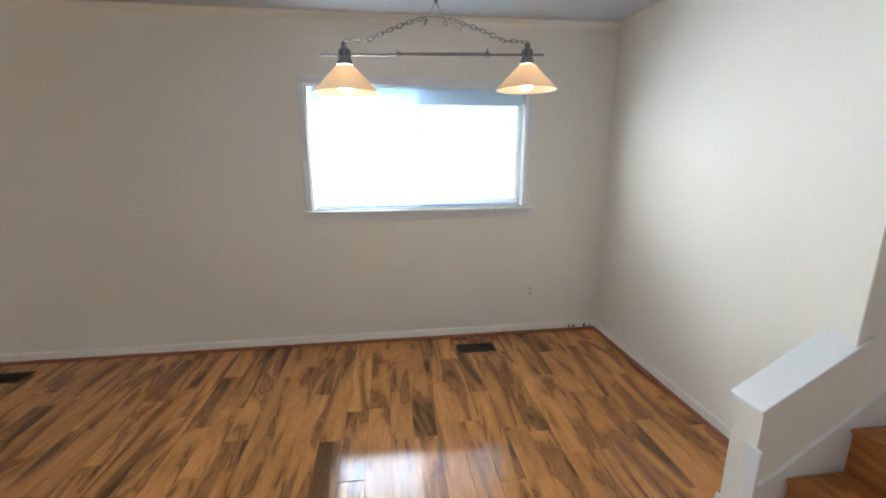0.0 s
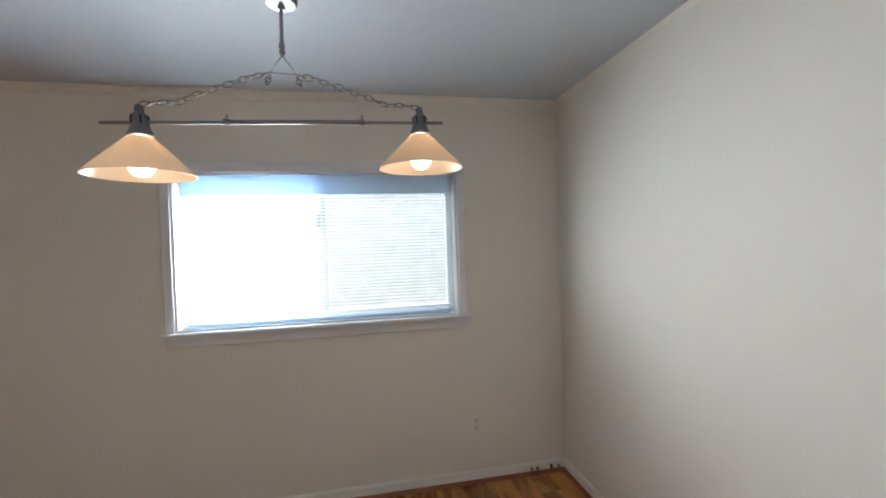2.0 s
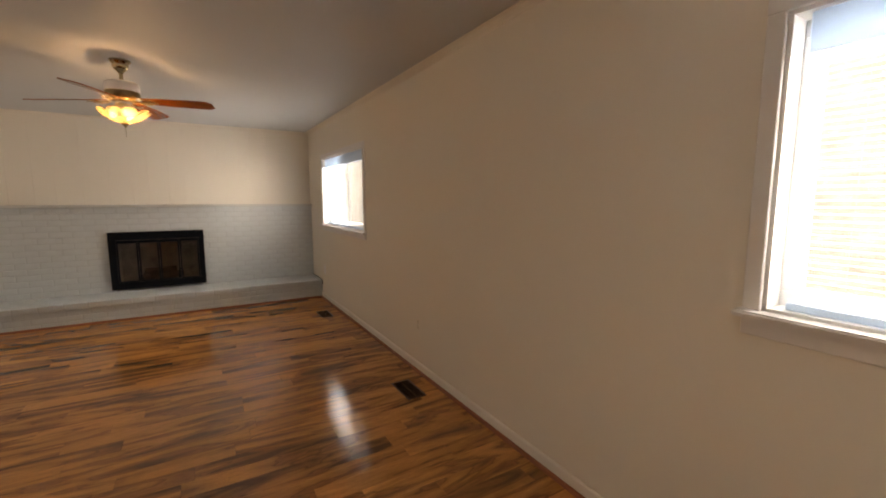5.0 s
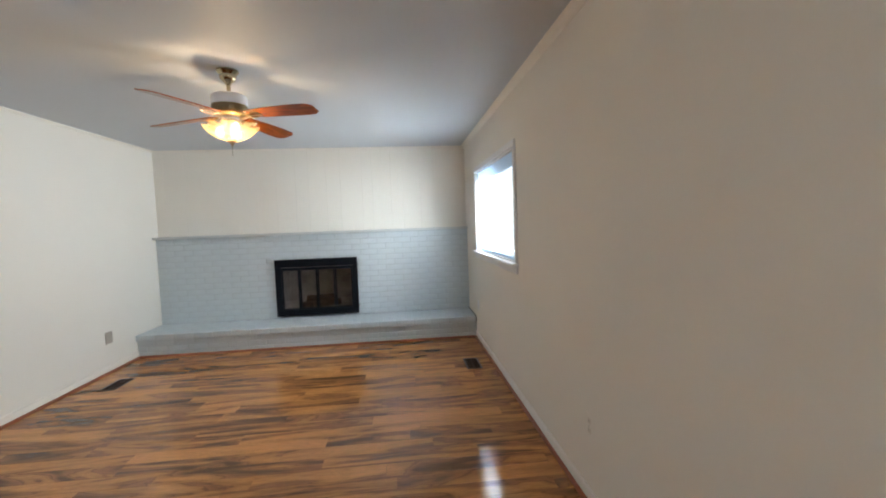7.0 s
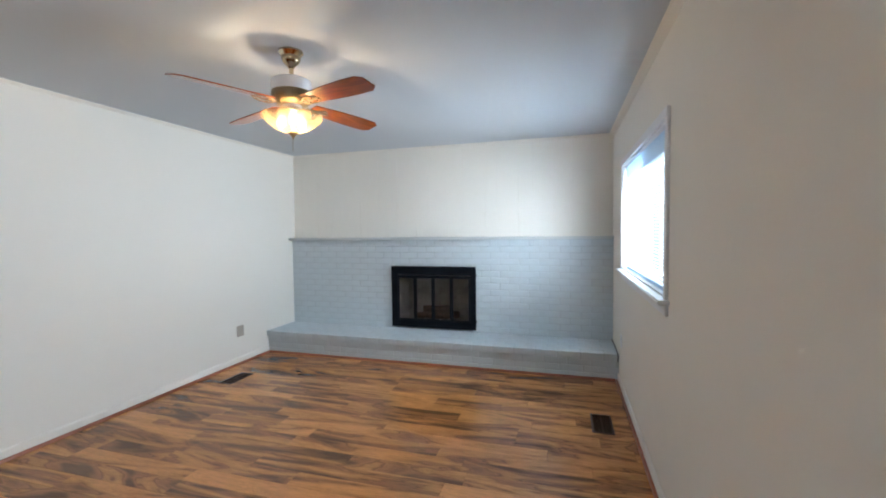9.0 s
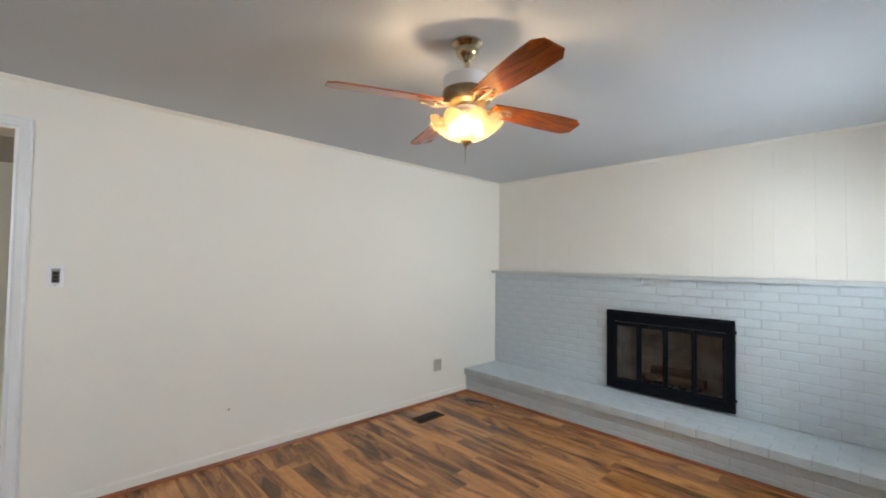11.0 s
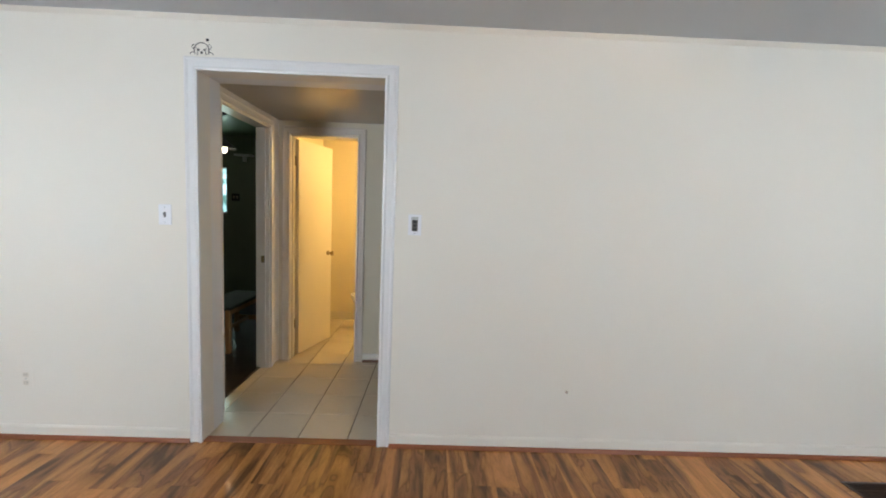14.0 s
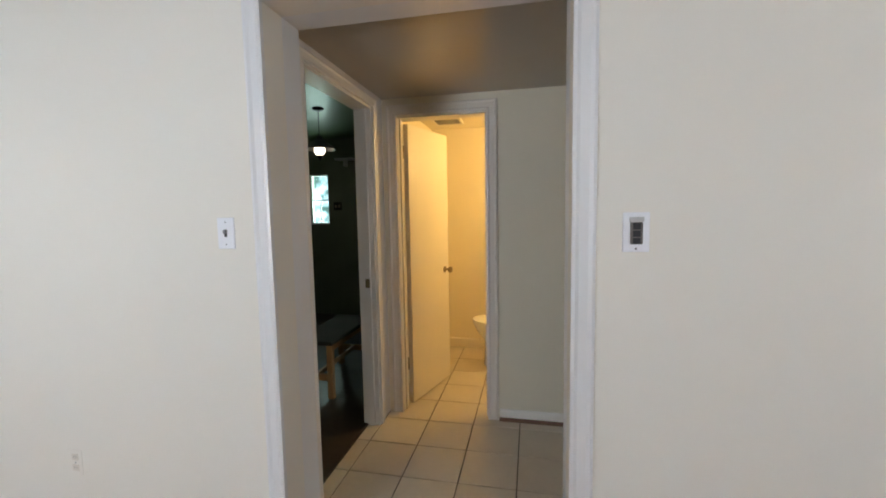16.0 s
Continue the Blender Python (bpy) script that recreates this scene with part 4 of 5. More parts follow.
# ---- ceiling fan ----
def fan():
    e = group_of("ceiling_fan", "brass ceiling fan with four reddish wooden blades and lit glass bowl", "ceiling fan", (-3.755, 1.466, H))
    part("canopy", lathe([(0.066, 0.0), (0.068, -0.010), (0.058, -0.020), (0.050, -0.030), (0.052, -0.045), (0.040, -0.065), (0.022, -0.080), (0.016, -0.090)], 32), BRASS, e, "polished brass ceiling canopy", True)
    part("downrod", lathe([(0.012, -0.08), (0.012, -0.145), (0.018, -0.150), (0.018, -0.16)], 20), BRASS, e, soft=True)
    part("motor_housing", lathe([(0.03, -0.150), (0.090, -0.155), (0.106, -0.166), (0.108, -0.222), (0.106, -0.226)], 40), WHITEP, e, "white enamelled motor housing", True)
    part("motor_band", lathe([(0.107, -0.224), (0.109, -0.236), (0.104, -0.270), (0.085, -0.290), (0.055, -0.296)], 40), OLDBRASS, e, "fluted brass motor band", True)
    for k in range(20):
        u = 2 * math.pi * k / 20
        part("band_slot", rbox(0.1000, 0.1090, -0.004, 0.004, -0.266, -0.240, 0.001), OLDBRASS, e).matrix_basis = Matrix.Rotation(u, 4, "Z")
    part("switch_housing", lathe([(0.050, -0.290), (0.052, -0.296), (0.050, -0.306), (0.040, -0.312)], 32), WHITEP, e, "white switch housing", True)
    for k in range(4):
        m = Matrix.Rotation(radians(-20 + 90 * k), 4, "Z")
        # scrolled iron
        bm = bmesh.new()
        for s in (-1, 1):
            pts = [(0.085, 0.012 * s, -0.292), (0.125, 0.028 * s, -0.302), (0.165, 0.045 * s, -0.298), (0.200, 0.040 * s, -0.294), (0.225, 0.015 * s, -0.292)]
            tube(pts, 0.0036, 8, bm)
            c = [(0.150 + 0.018 * math.cos(q), s * (0.022 + 0.012 * math.sin(q)), -0.302) for q in [j * 0.6 for j in range(9)]]
            tube(c, 0.003, 6, bm)
        box(bm, 0.075, 0.235, -0.006, 0.006, -0.300, -0.296)
        br = part("blade_iron", bm, OLDBRASS, e, "scrolled brass blade bracket", True)
        br.matrix_basis = m
        bm = bmesh.new()
        outline = [(0.128, -0.044), (0.30, -0.060), (0.46, -0.068), (0.575, -0.066), (0.612, -0.040), (0.612, 0.040), (0.575, 0.066), (0.46, 0.068), (0.30, 0.060), (0.128, 0.044)]
        top = [bm.verts.new((x, y, 0.003)) for x, y in outline]
        bot = [bm.verts.new((x, y, -0.003)) for x, y in outline]
        bm.faces.new(top)
        bm.faces.new(bot[::-1])
        for j in range(len(top)):
            bm.faces.new((top[j], bot[j], bot[(j + 1) % len(top)], top[(j + 1) % len(top)]))
        bl = part("blade", bm, BLADEW, e, "reddish brown wooden fan blade with clipped corners")
        bl.matrix_basis = m @ Matrix.Translation((0, 0, -0.278)) @ Matrix.Rotation(radians(2), 4, "Y") @ Matrix.Rotation(radians(-12), 4, "X")
        for sx, sy in ((0.20, -0.02), (0.20, 0.02), (0.235, 0.0)):
            part("screw", lathe([(0.005, 0), (0.004, -0.003), (0.0, -0.004)], 10, at=(sx, sy, -0.298)), BRASS, e).matrix_basis = m
    part("light_fitter", lathe([(0.045, -0.308), (0.058, -0.318), (0.066, -0.340), (0.064, -0.352), (0.045, -0.362), (0.012, -0.364), (0.010, -0.43)], 28), material("frosted_fitter", (0.8, 0.72, 0.6), 0.4), e, soft=True)
    bm = bmesh.new()
    prof = [(0.146, -0.372), (0.140, -0.384), (0.122, -0.402), (0.092, -0.424), (0.055, -0.440), (0.018, -0.446)]
    seg = 90
    rings = []
    for inner in (0, 1):
        for r, z in (prof if not inner else prof[::-1]):
            ring = []
            for j in range(seg):
                a = 2 * math.pi * j / seg
                f = max(0.0, (r - 0.05) / 0.096)
                lobe = abs(math.sin(4.5 * a)) ** 0.7
                rr = (r - 0.004 * inner) * (0.98 + 0.19 * f * lobe)
                zz = z - 0.010 * f * f + 0.030 * f * f * lobe + 0.003 * inner
                ring.append(bm.verts.new((rr * math.cos(a), rr * math.sin(a), zz)))
            rings.append(ring)
    rings.append(rings[0])
    for p, q in zip(rings, rings[1:]):
        for j in range(seg):
            bm.faces.new((p[j], p[(j + 1) % seg], q[(j + 1) % seg], q[j]))
    part("glass_bowl", bm, BOWL, e, "scalloped amber frosted glass light bowl", True)
    part("finial", lathe([(0.026, -0.442), (0.028, -0.450), (0.018, -0.458), (0.008, -0.466), (0.006, -0.476), (0.0, -0.480)], 20), OLDBRASS, e, "brass finial under the bowl", True)
    part("pull_chain", tube([(0.004, 0.0, -0.47), (0.004, 0.0, -0.545)], 0.0016, 6), BRASS, e)
    for x, y in ((0.055, 0.045), (-0.065, 0.015), (0.01, -0.068)):
        b = part("bulb", lathe([(0.010, 0.03), (0.018, 0.015), (0.024, -0.005), (0.018, -0.025), (0.0, -0.034)], 18, at=(x, y, -0.385)), WARMBULB, e, "small glowing warm bulb", True)
        b.visible_shadow = False


fan()


# ---- floor registers, wall plates, grille ----
def register(x, y, turned=False):
    e = group_of("floor_register", "dark brown metal floor register set in the laminate floor", "floor vent", (x, y, 0.0), "floor registers")
    w, d = 0.155, 0.075
    bm = bmesh.new()
    for q in ((-w, w, -d, -d + 0.016), (-w, w, d - 0.016, d), (-w, -w + 0.016, -d + 0.016, d - 0.016), (w - 0.016, w, -d + 0.016, d - 0.016)):
        box(bm, q[0], q[1], q[2], q[3], 0.0005, 0.005)
    bmesh.ops.bevel(bm, geom=bm.edges[:], offset=0.0015, segments=1, affect="EDGES")
    part("frame", bm, BROWNM, e)
    # thin near-black sheet painted as the shade below the fins
    bm = bmesh.new()
    box(bm, -w + 0.01, w - 0.01, -d + 0.01, d - 0.01, 0.0004, 0.001)
    part("duct_shade_sheet", bm, DUCT_SHADE, e)
    n = 18
    for k in range(n):
        xx = -w + 0.022 + (2 * w - 0.044) * k / (n - 1)
        part("fin", rbox(xx - 0.0018, xx + 0.0018, -d + 0.016, d - 0.016, 0.001, 0.0045, 0.0004), BROWNM, e)
    part("divider", rbox(-w + 0.016, w - 0.016, -0.003, 0.003, 0.001, 0.0048, 0.0004), BROWNM, e)
    return e


for x, y in ((0.785, 3.175), (-2.54, 3.185), (-4.945, 3.185), (-5.045, -0.205)):
    register(x, y)


def outlet(name, x, y, z, side, mat=WHITEP, label="painted over wall outlet", w=0.072, h=0.115):
    e = group_of(name, label, "wall outlet", (x, y, z))
    th = 0.0025 if mat is WALL else 0.006
    a, b = (0.0005, th) if side > 0 else (-th, -0.0005)
    part("plate", rbox(-w / 2, w / 2, a, b, -h / 2, h / 2, 0.0009), mat, e)
    f = (th, th + 0.0018) if side > 0 else (-th - 0.0018, -th)
    for dz in (-0.024, 0.024):
        r = part("receptacle", rbox(-0.017, 0.017, f[0], f[1], dz - 0.014, dz + 0.014, 0.0008), TANP if mat is WALL else mat, e)
        for dx in (-0.006, 0.006):
            g = (f[1], f[1] + 0.0005) if side > 0 else (f[0] - 0.0005, f[0])
            part("slot", rbox(dx - 0.001, dx + 0.001, g[0], g[1], dz - 0.004, dz + 0.006, 0.0002), GREYP, r)
    part("screw", rbox(-0.003, 0.003, a - 0.001 if side < 0 else b, a if side < 0 else b + 0.001, -0.003, 0.003, 0.0004), GREYP, e)
    return e


outlet("wall_outlet", 1.295, NY, 0.372, -1, WALL, "cream painted double wall outlet under the window")
outlet("wall_outlet", -2.81, NY, 0.40, -1, WALL, "cream painted double wall outlet low between the windows")
outlet("wall_outlet", -5.72, NY, 0.43, -1, WHITEP, "white double wall outlet near the hearth")
outlet("wall_outlet", -0.21, SY, 0.357, 1, WALL, "cream painted double wall outlet low on the wall")
outlet("wall_outlet", -5.455, SY, 0.36, 1, IVORY, "tan brown plastic wall outlet near the hearth", 0.10, 0.12)
e = group_of("cable_stub", "small tan cable stub on a painted wall plate", "wall plate", (-3.398, SY, 0.372))
part("plate", rbox(-0.033, 0.033, 0.0003, 0.0013, -0.055, 0.055, 0.0004), WALL, e)
part("connector", lathe([(0.009, 0), (0.009, 0.006), (0.005, 0.008), (0.005, 0.018), (0.0, 0.019)], 12), IVORY, e, "small tan connector").matrix_basis = Matrix.Translation((0, 0.0013, 0)) @ Matrix.Rotation(radians(-90), 4, "X")

e = group_of("light_switch", "white toggle light switch plate beside the hall opening", "light switch", (-1.036, SY, 1.348))
part("plate", rbox(-0.036, 0.036, 0.0005, 0.006, -0.058, 0.058, 0.002), WHITEP, e)
part("toggle_slot", rbox(-0.006, 0.006, 0.006, 0.0075, -0.014, 0.014, 0.0005), DARKP, e)
part("toggle", rbox(-0.004, 0.004, 0.0075, 0.018, -0.002, 0.012, 0.001), GREYP, e)
for z in (-0.042, 0.042):
    part("screw", lathe([(0.003, 0), (0.002, 0.001), (0, 0.0012)], 8), GREYP, e).matrix_basis = Matrix.Translation((0, 0.006, z)) @ Matrix.Rotation(radians(-90), 4, "X")

e = group_of("fan_control", "white wall plate with three dark fan buttons beside the hall opening", "wall control", (-2.455, SY, 1.342))
part("plate", rbox(-0.038, 0.038, 0.0005, 0.006, -0.060, 0.060, 0.002), WHITEP, e)
part("cradle", rbox(-0.0175, 0.0175, 0.006, 0.012, -0.036, 0.030, 0.002), material("taupe_plastic", (0.17, 0.15, 0.14), 0.4), e, "taupe button cradle")
part("screw", lathe([(0.0035, 0), (0.002, 0.001), (0, 0.0012)], 8), GREYP, e).matrix_basis = Matrix.Translation((0, 0.006, -0.050)) @ Matrix.Rotation(radians(-90), 4, "X")
for z in (-0.026, -0.004, 0.018):
    part("button", rbox(-0.011, 0.011, 0.012, 0.0145, z - 0.0095, z + 0.0095, 0.001), DARKP, e)
part("indicator", rbox(-0.020, 0.020, 0.0062, 0.014, 0.031, 0.046, 0.001), material("pale_metal_label", (0.5, 0.5, 0.5), 0.3), e)

e = group_of("return_air_grille", "white framed low wall grille with two columns of grey louvres", "air grille", (0.825, SY, 0.475))
bm = bmesh.new()
for q in ((-0.185, -0.155, -0.235, 0.235), (0.155, 0.185, -0.235, 0.235), (-0.155, 0.155, 0.210, 0.235), (-0.155, 0.155, -0.235, -0.210), (-0.006, 0.006, -0.210, 0.210)):
    box(bm, q[0], q[1], 0.0005, 0.010, q[2], q[3])
bmesh.ops.bevel(bm, geom=bm.edges[:], offset=0.002, segments=1, affect="EDGES")
part("frame", bm, TRIM, e)
part("backing", rbox(-0.156, 0.156, 0.0003, 0.001, -0.212, 0.212, 0.0001), LOUVREG, e)
for s in (-1, 1):
    for k in range(30):
        z = -0.203 + 0.014 * k
        bm = bmesh.new()
        v = box(bm, -0.0745, 0.0745, -0.001, 0.001, -0.007, 0.007)
        bmesh.ops.rotate(bm, verts=v, matrix=Matrix.Rotation(radians(-35), 3, "X"))
        bmesh.ops.translate(bm, verts=v, vec=(s * 0.0806, 0.0055, z))
        part("louvre", bm, LOUVREG, e)

e = group_of("loose_cable", "thin black cable lying along the hearth edge at the wall", "cable", (-6.14, 3.398, 0.268))
part("cable", tube([(-0.26, 0.0, 0.0), (-0.05, 0.003, 0.0), (0.20, 0.0, 0.0), (0.272, 0.0, -0.002), (0.284, 0.0, -0.03), (0.290, -0.002, -0.07)], 0.005, 8), DARKP, e, soft=True)

# black marks: cable ends through the baseboard in the dining corner
for x, h, w in ((1.655, 0.030, 0.010), (1.695, 0.032, 0.011), (1.795, 0.036, 0.016), (1.840, 0.020, 0.005)):
    e = group_of("cable_end", "short black cable end poking out of the baseboard", "cable", (x, NY - 0.012, 0.036), "cable ends")
    part("grommet", rbox(-w / 2, w / 2, -0.005, -0.0003, -h / 2, h / 2, 0.002), DARKP, e)
    part("cable", tube([(0, -0.003, 0.008), (0.004, -0.014, 0.010), (0.010, -0.016, 0.002), (0.012, -0.015, -0.010)], 0.003, 8), DARKP, e, soft=True)

# small black line sticker on the opening's casing, as plain shapes
e = group_of("wall_sticker", "small black line sticker above the corner of the hall casing", "wall sticker", (-1.253, SY + 0.0012, 2.224))
bm = bmesh.new()
tube([(0.036 * math.cos(u), 0, 0.034 + 0.036 * math.sin(u)) for u in [math.pi * (-0.12 + 1.24 * k / 20) for k in range(21)]], 0.0022, 6, bm)
part("outline", bm, DARKP, e)
for s in (-1, 1):
    part("loop", tube([(s * (0.044 + 0.012 * math.cos(u)), 0, 0.010 + 0.012 * math.sin(u)) for u in [math.pi * k / 10 for k in range(11)]], 0.0018, 6), DARKP, e)
    part("side_curve", tube([(s * (0.036 + 0.011 * math.sin(u)), 0, 0.062 - 0.026 * u / 3) for u in [math.pi * k / 8 for k in range(9)]], 0.0018, 6), DARKP, e)
part("blob", rbox(-0.036, -0.022, -0.001, 0.0015, 0.078, 0.092, 0.003), DARKP, e)
for x, z, r in ((-0.014, 0.034, 0.0045), (0.014, 0.034, 0.0045), (0.0, 0.020, 0.0055)):
    part("dot", rbox(x - r, x + r, -0.0005, 0.0010, z - r, z + r, 0.0014), DARKP, e)
for s in (-1, 1):
    part("inner_curve", tube([(s * (0.024 - 0.006 * math.sin(u)), 0, 0.044 - 0.036 * u / 3) for u in [math.pi * k / 8 for k in range(9)]], 0.0014, 6), DARKP, e)
e.scale = (1.12, 1.0, 1.05)

# ---- beyond the doorways ----
def bench():
    e = group_of("kitchen_bench", "golden pine bench with a dark seat top in the dim kitchen", "bench", (-0.52, -2.36, 0))
    e.rotation_euler = (0, 0, radians(90))
    part("seat", rbox(-0.40, 0.40, -0.17, 0.17, 0.425, 0.455, 0.006), SEATTOP, e, "dark worn seat board")
    for x in (-0.355, 0.355):
        for y in (-0.13, 0.13):
            part("leg", rbox(x - 0.022, x + 0.022, y - 0.022, y + 0.022, 0, 0.425, 0.003), PINE, e)
        part("end_rail", rbox(x - 0.012, x + 0.012, -0.108, 0.108, 0.14, 0.19, 0.002), PINE, e)
    for y in (-0.13, 0.13):
        part("apron", rbox(-0.333, 0.333, y - 0.01, y + 0.01, 0.365, 0.425, 0.002), PINE, e)
    part("stretcher", rbox(-0.343, 0.343, -0.012, 0.012, 0.15, 0.185, 0.002), PINE, e)


bench()

e = group_of("kitchen_lamp", "dark metal lantern style pendant lamp with a lit glass globe", "ceiling lamp", (-0.12, -2.97, H))
part("canopy", lathe([(0.055, 0), (0.052, -0.015), (0.015, -0.03)], 24), DARKP, e, soft=True)
part("chain", tube([(0, 0, -0.03), (0, 0, -0.30)], 0.004, 8), DARKP, e)
part("cap", lathe([(0.012, -0.26), (0.030, -0.27), (0.036, -0.295), (0.060, -0.315), (0.115, -0.360), (0.150, -0.392), (0.148, -0.397), (0.056, -0.345), (0.0, -0.335)], 36), DARKMETAL, e, "dark flared metal cap", True)
part("globe", lathe([(0.030, -0.35), (0.048, -0.37), (0.052, -0.41), (0.040, -0.44), (0.022, -0.452)], 24), emitter("lit_lamp_globe", (1.0, 0.88, 0.66), 2.5), e, "lit white glass globe", True).visible_shadow = False
part("finial", lathe([(0.030, -0.450), (0.034, -0.460), (0.020, -0.475), (0.008, -0.50), (0.0, -0.505)], 20), DARKP, e, soft=True)

e = group_of("wall_shelf", "short pale shelf high on the kitchen wall", "shelf", (0.30, -4.5, 2.13))
part("board", rbox(-0.12, 0.12, 0.001, 0.14, 0.0, 0.025, 0.002), TRIM, e)
part("bracket", rbox(-0.01, 0.01, 0.001, 0.10, -0.08, 0.0, 0.002), TRIM, e)
e = group_of("kitchen_outlet", "dark double switch plate on the kitchen wall", "light switch", (0.46, -4.5, 1.52))
part("plate", rbox(-0.06, 0.06, 0.0005, 0.006, -0.055, 0.055, 0.002), DARKP, e)
for x in (-0.025, 0.025):
    part("toggle", rbox(x - 0.01, x + 0.01, 0.006, 0.012, -0.02, 0.02, 0.002), IVORY, e)


def toilet():
    e = group_of("toilet", "white porcelain toilet against the bathroom wall", "toilet", (-1.86, -2.93, 0))
    bm = bmesh.new()
    rings = []
    for (cx, rx, ry, z) in ((0.02, 0.12, 0.10, 0.0), (0.02, 0.11, 0.09, 0.12), (0.0, 0.13, 0.10, 0.22), (-0.0, 0.20, 0.15, 0.32), (0.0, 0.235, 0.175, 0.385), (0.0, 0.235, 0.175, 0.40)):
        rings.append([bm.verts.new((-(cx + rx * math.cos(2 * math.pi * k / 32)), ry * math.sin(2 * math.pi * k / 32), z)) for k in range(32)])
    for p, q in zip(rings, rings[1:]):
        for k in range(32):
            bm.faces.new((p[k], p[(k + 1) % 32], q[(k + 1) % 32], q[k]))
    bm.faces.new(rings[0])
    bm.faces.new(rings[-1][::-1])
    ob = part("bowl", bm, PORCELAIN, e, soft=True)
    ob.rotation_euler = (0, 0, math.pi)
    lid = []
    bm = bmesh.new()
    for z in (0.402, 0.425):
        lid.append([bm.verts.new((0.24 * math.cos(2 * math.pi * k / 32), 0.18 * math.sin(2 * math.pi * k / 32), z)) for k in range(32)])
    for k in range(32):
        bm.faces.new((lid[0][k], lid[0][(k + 1) % 32], lid[1][(k + 1) % 32], lid[1][k]))
    bm.faces.new(lid[0][::-1])
    bm.faces.new(lid[1])
    bmesh.ops.bevel(bm, geom=[q for q in bm.edges if len(q.link_faces) == 2 and abs(q.calc_face_angle(0)) > 1], offset=0.006, segments=2, affect="EDGES")
    part("lid", bm, PORCELAIN, e, soft=True)
    part("tank", rbox(-0.42, -0.23, -0.21, 0.21, 0.38, 0.76, 0.02, 3), PORCELAIN, e, soft=True)
    part("tank_lid", rbox(-0.43, -0.22, -0.22, 0.22, 0.762, 0.79, 0.008, 2), PORCELAIN, e, soft=True)
    part("pedestal_back", rbox(-0.40, -0.05, -0.09, 0.09, 0.0, 0.38, 0.02, 2), PORCELAIN, e, soft=True)


toilet()

e = group_of("exhaust_fan_grille", "pale square bathroom ceiling fan grille", "ceiling vent", (-1.40, -2.98, 2.25))
bm = bmesh.new()
for q in ((-0.13, 0.13, -0.13, -0.11), (-0.13, 0.13, 0.11, 0.13), (-0.13, -0.11, -0.11, 0.11), (0.11, 0.13, -0.11, 0.11)):
    box(bm, q[0], q[1], q[2], q[3], -0.02, -0.0005)
part("frame", bm, DOORP, e)
for k in range(9):
    y = -0.10 + 0.025 * k
    part("slat", rbox(-0.11, 0.11, y - 0.006, y + 0.006, -0.014, -0.008, 0.001), GREYP, e)

# ---- bricks ----
PROTO = {}


def piece(name, w, d, h, r, mat, parent, at, axis="y"):
    """A bevelled block of one of a few shared sizes, set down at its corner."""
    key = (name, round(w, 3), round(d, 3), round(h, 3), axis)
    if key not in PROTO:
        PROTO[key] = part(name, rbox(0, d, 0, w, 0, h, r), mat, parent)
        ob = PROTO[key]
    else:
        ob = PROTO[key].copy()
        scene.collection.objects.link(ob)
        ob.parent = parent
    ob.location = at
    return ob


rng = random.Random(11)
CR, CL = 0.0714, 0.219
rows = 15
for r in range(rows):
    z = 0.262 + r * CR
    y = SY - (0.106 if r % 2 else 0.0)
    while y < NY:
        a, b = max(y, SY), min(y + CL - 0.009, NY)
        y += CL
        for a2, b2 in ((a, b),) if not (b > FY0 and a < FY1 and z < FZ1) else ((a, FY0), (FY1, b)):
            if b2 - a2 > 0.02:
                piece("brick", b2 - a2, 0.012, CR - 0.0085, 0.0028, BRICKP, brick_back, (BX - 0.0140 + rng.uniform(-0.001, 0.0012), a2, z))
for r in range(3):
    z = 0.002 + r * 0.0645
    y = SY - (0.106 if r % 2 else 0.03)
    while y < NY:
        a, b = max(y, SY), min(y + CL - 0.009, NY)
        y += CL
        if b - a > 0.02:
            piece("brick", b - a, 0.012, 0.0565, 0.0028, BRICKP, hearth, (HX - 0.0140 + rng.uniform(-0.001, 0.001), a, z))
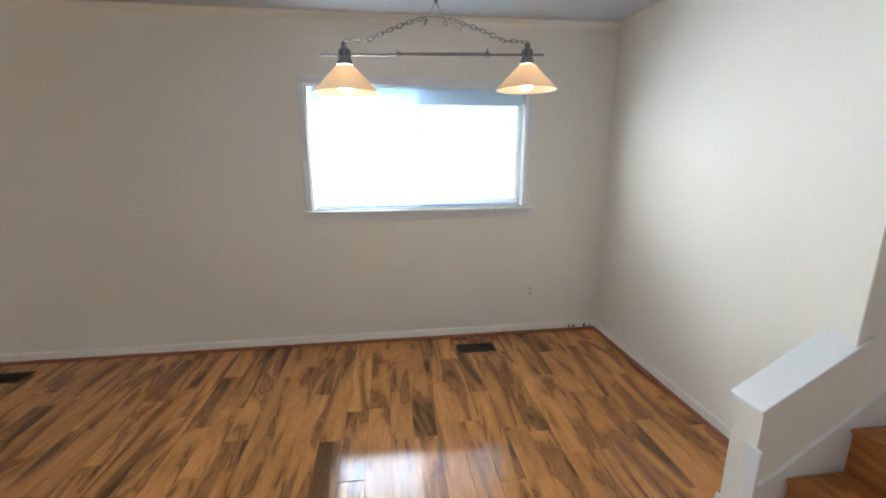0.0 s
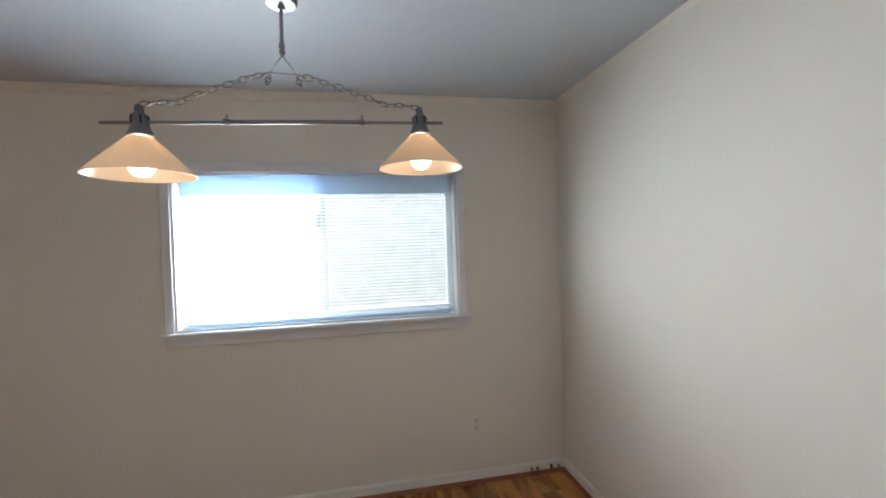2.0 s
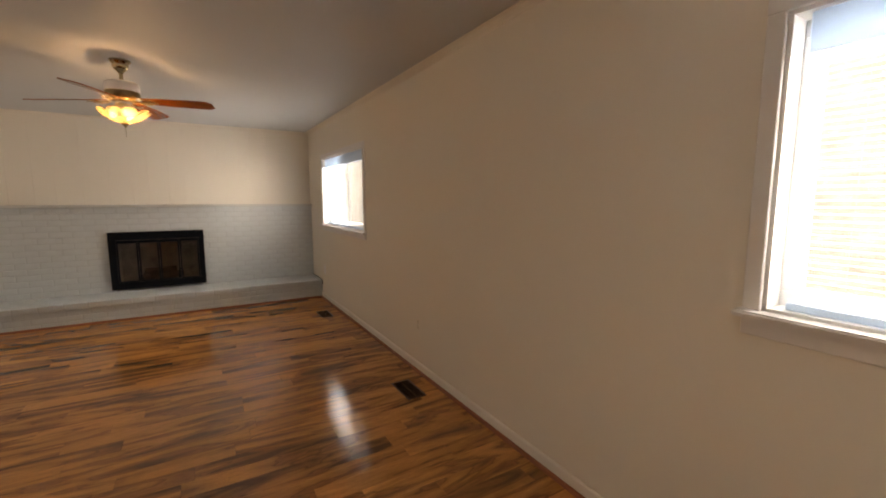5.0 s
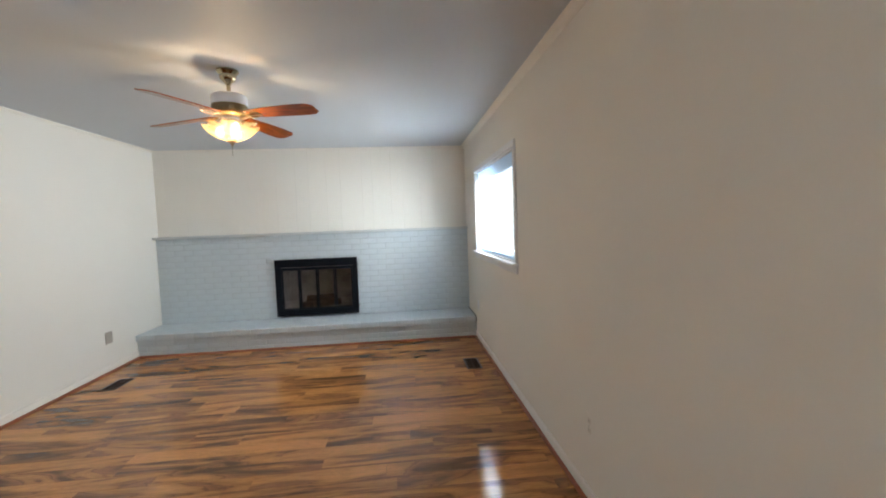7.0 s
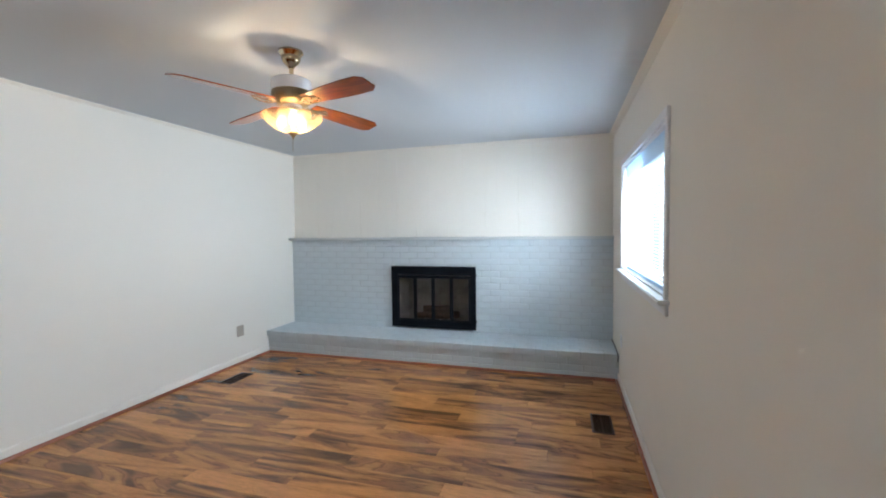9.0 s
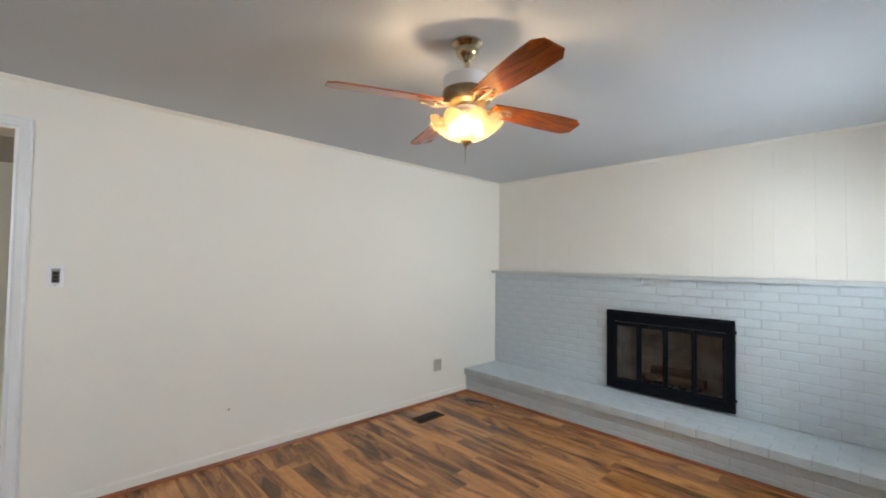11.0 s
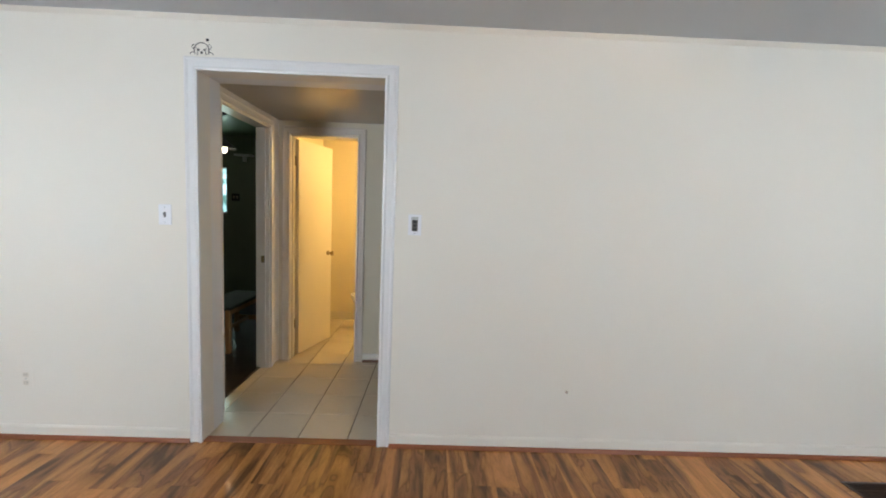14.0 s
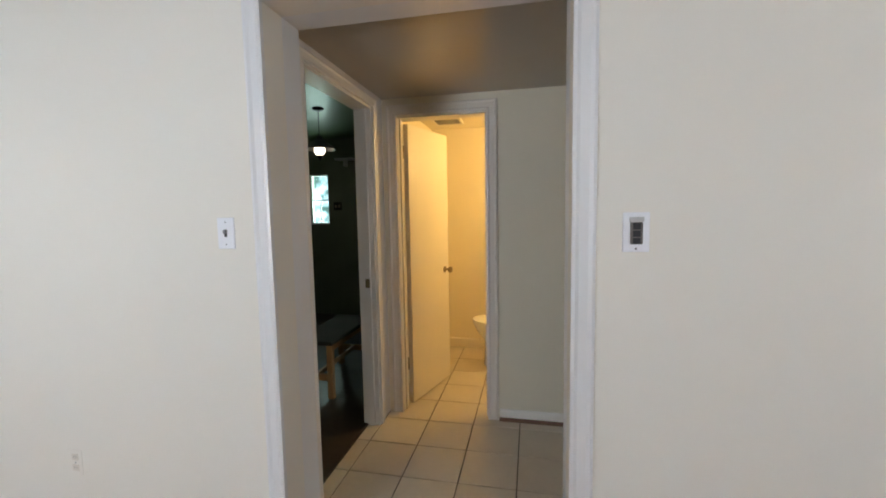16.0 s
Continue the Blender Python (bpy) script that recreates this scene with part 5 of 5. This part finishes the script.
# hearth top course, bricks laid flat with their ends to the room
y = SY
while y < NY - 0.02:
    b = min(y + 0.203, NY)
    piece("brick", b - y, 0.100, 0.066, 0.004, BRICKP, hearth, (HX + 0.026 - 0.100, y, 0.196 + rng.uniform(-0.001, 0.0012)))
    y += 0.211
for c in range(5):
    x = HX + 0.026 - 0.100 - 0.108 - c * 0.108
    y = SY - (0.1 if c % 2 == 0 else 0)
    while y < NY - 0.02:
        a, b = max(y, SY), min(y + 0.203, NY)
        y += 0.211
        w0 = 0.102 if x > BX else 0.102 - (BX - x)
        if b - a > 0.02 and w0 > 0.02:
            piece("brick", b - a, w0, 0.008, 0.003, BRICKP, hearth, (max(x, BX), a, 0.2522 + rng.uniform(-0.0008, 0.0008)))

# ---- hall tiles ----
hall_tiles = tagged(new("hall_tile_floor"), "cream ceramic tile floor with dark grout", kind="structure")
PITCH, X0, Y0 = 0.3045, -1.163, -0.582
for i in range(-1, 7):
    for j in range(0, 10):
        a, b = X0 - PITCH * (i + 1), X0 - PITCH * i
        c, d = Y0 - PITCH * (j + 1), Y0 - PITCH * j
        a, b, c = max(a, -3.3), min(b, -1.076), max(c, -3.38)
        if j > 4 and a < -2.9:
            continue
        if b - a > 0.03 and d - c > 0.03:
            piece("tile", d - c - 0.006, b - a - 0.006, 0.008, 0.0015, TILE, hall_tiles, (a + 0.003, c + 0.003, -0.008))

# ---- laminate planks ----
floor = tagged(new("floor"), "glossy brown acacia laminate plank floor", kind="structure")
rng = random.Random(3)
PW = 0.127
n = int((EX + 5.90) / PW) + 1
LENGTHS = (0.55, 0.75, 0.95, 1.215)
for i in range(n):
    x = -0.019 - PW * 47 + PW * i
    if x > EX:
        break
    w = min(PW, EX - x)
    if x < -5.90 - PW:
        continue
    y = SY - rng.uniform(0.0, 0.9)
    while y < NY:
        l = rng.choice(LENGTHS)
        a, b = max(y, SY), min(y + l, NY)
        y += l
        if b - a > 0.03 and w > 0.01:
            piece("plank", b - a - 0.0008, w - 0.0008, 0.009, 0.0006, PLANK, floor, (x, a, -0.009))
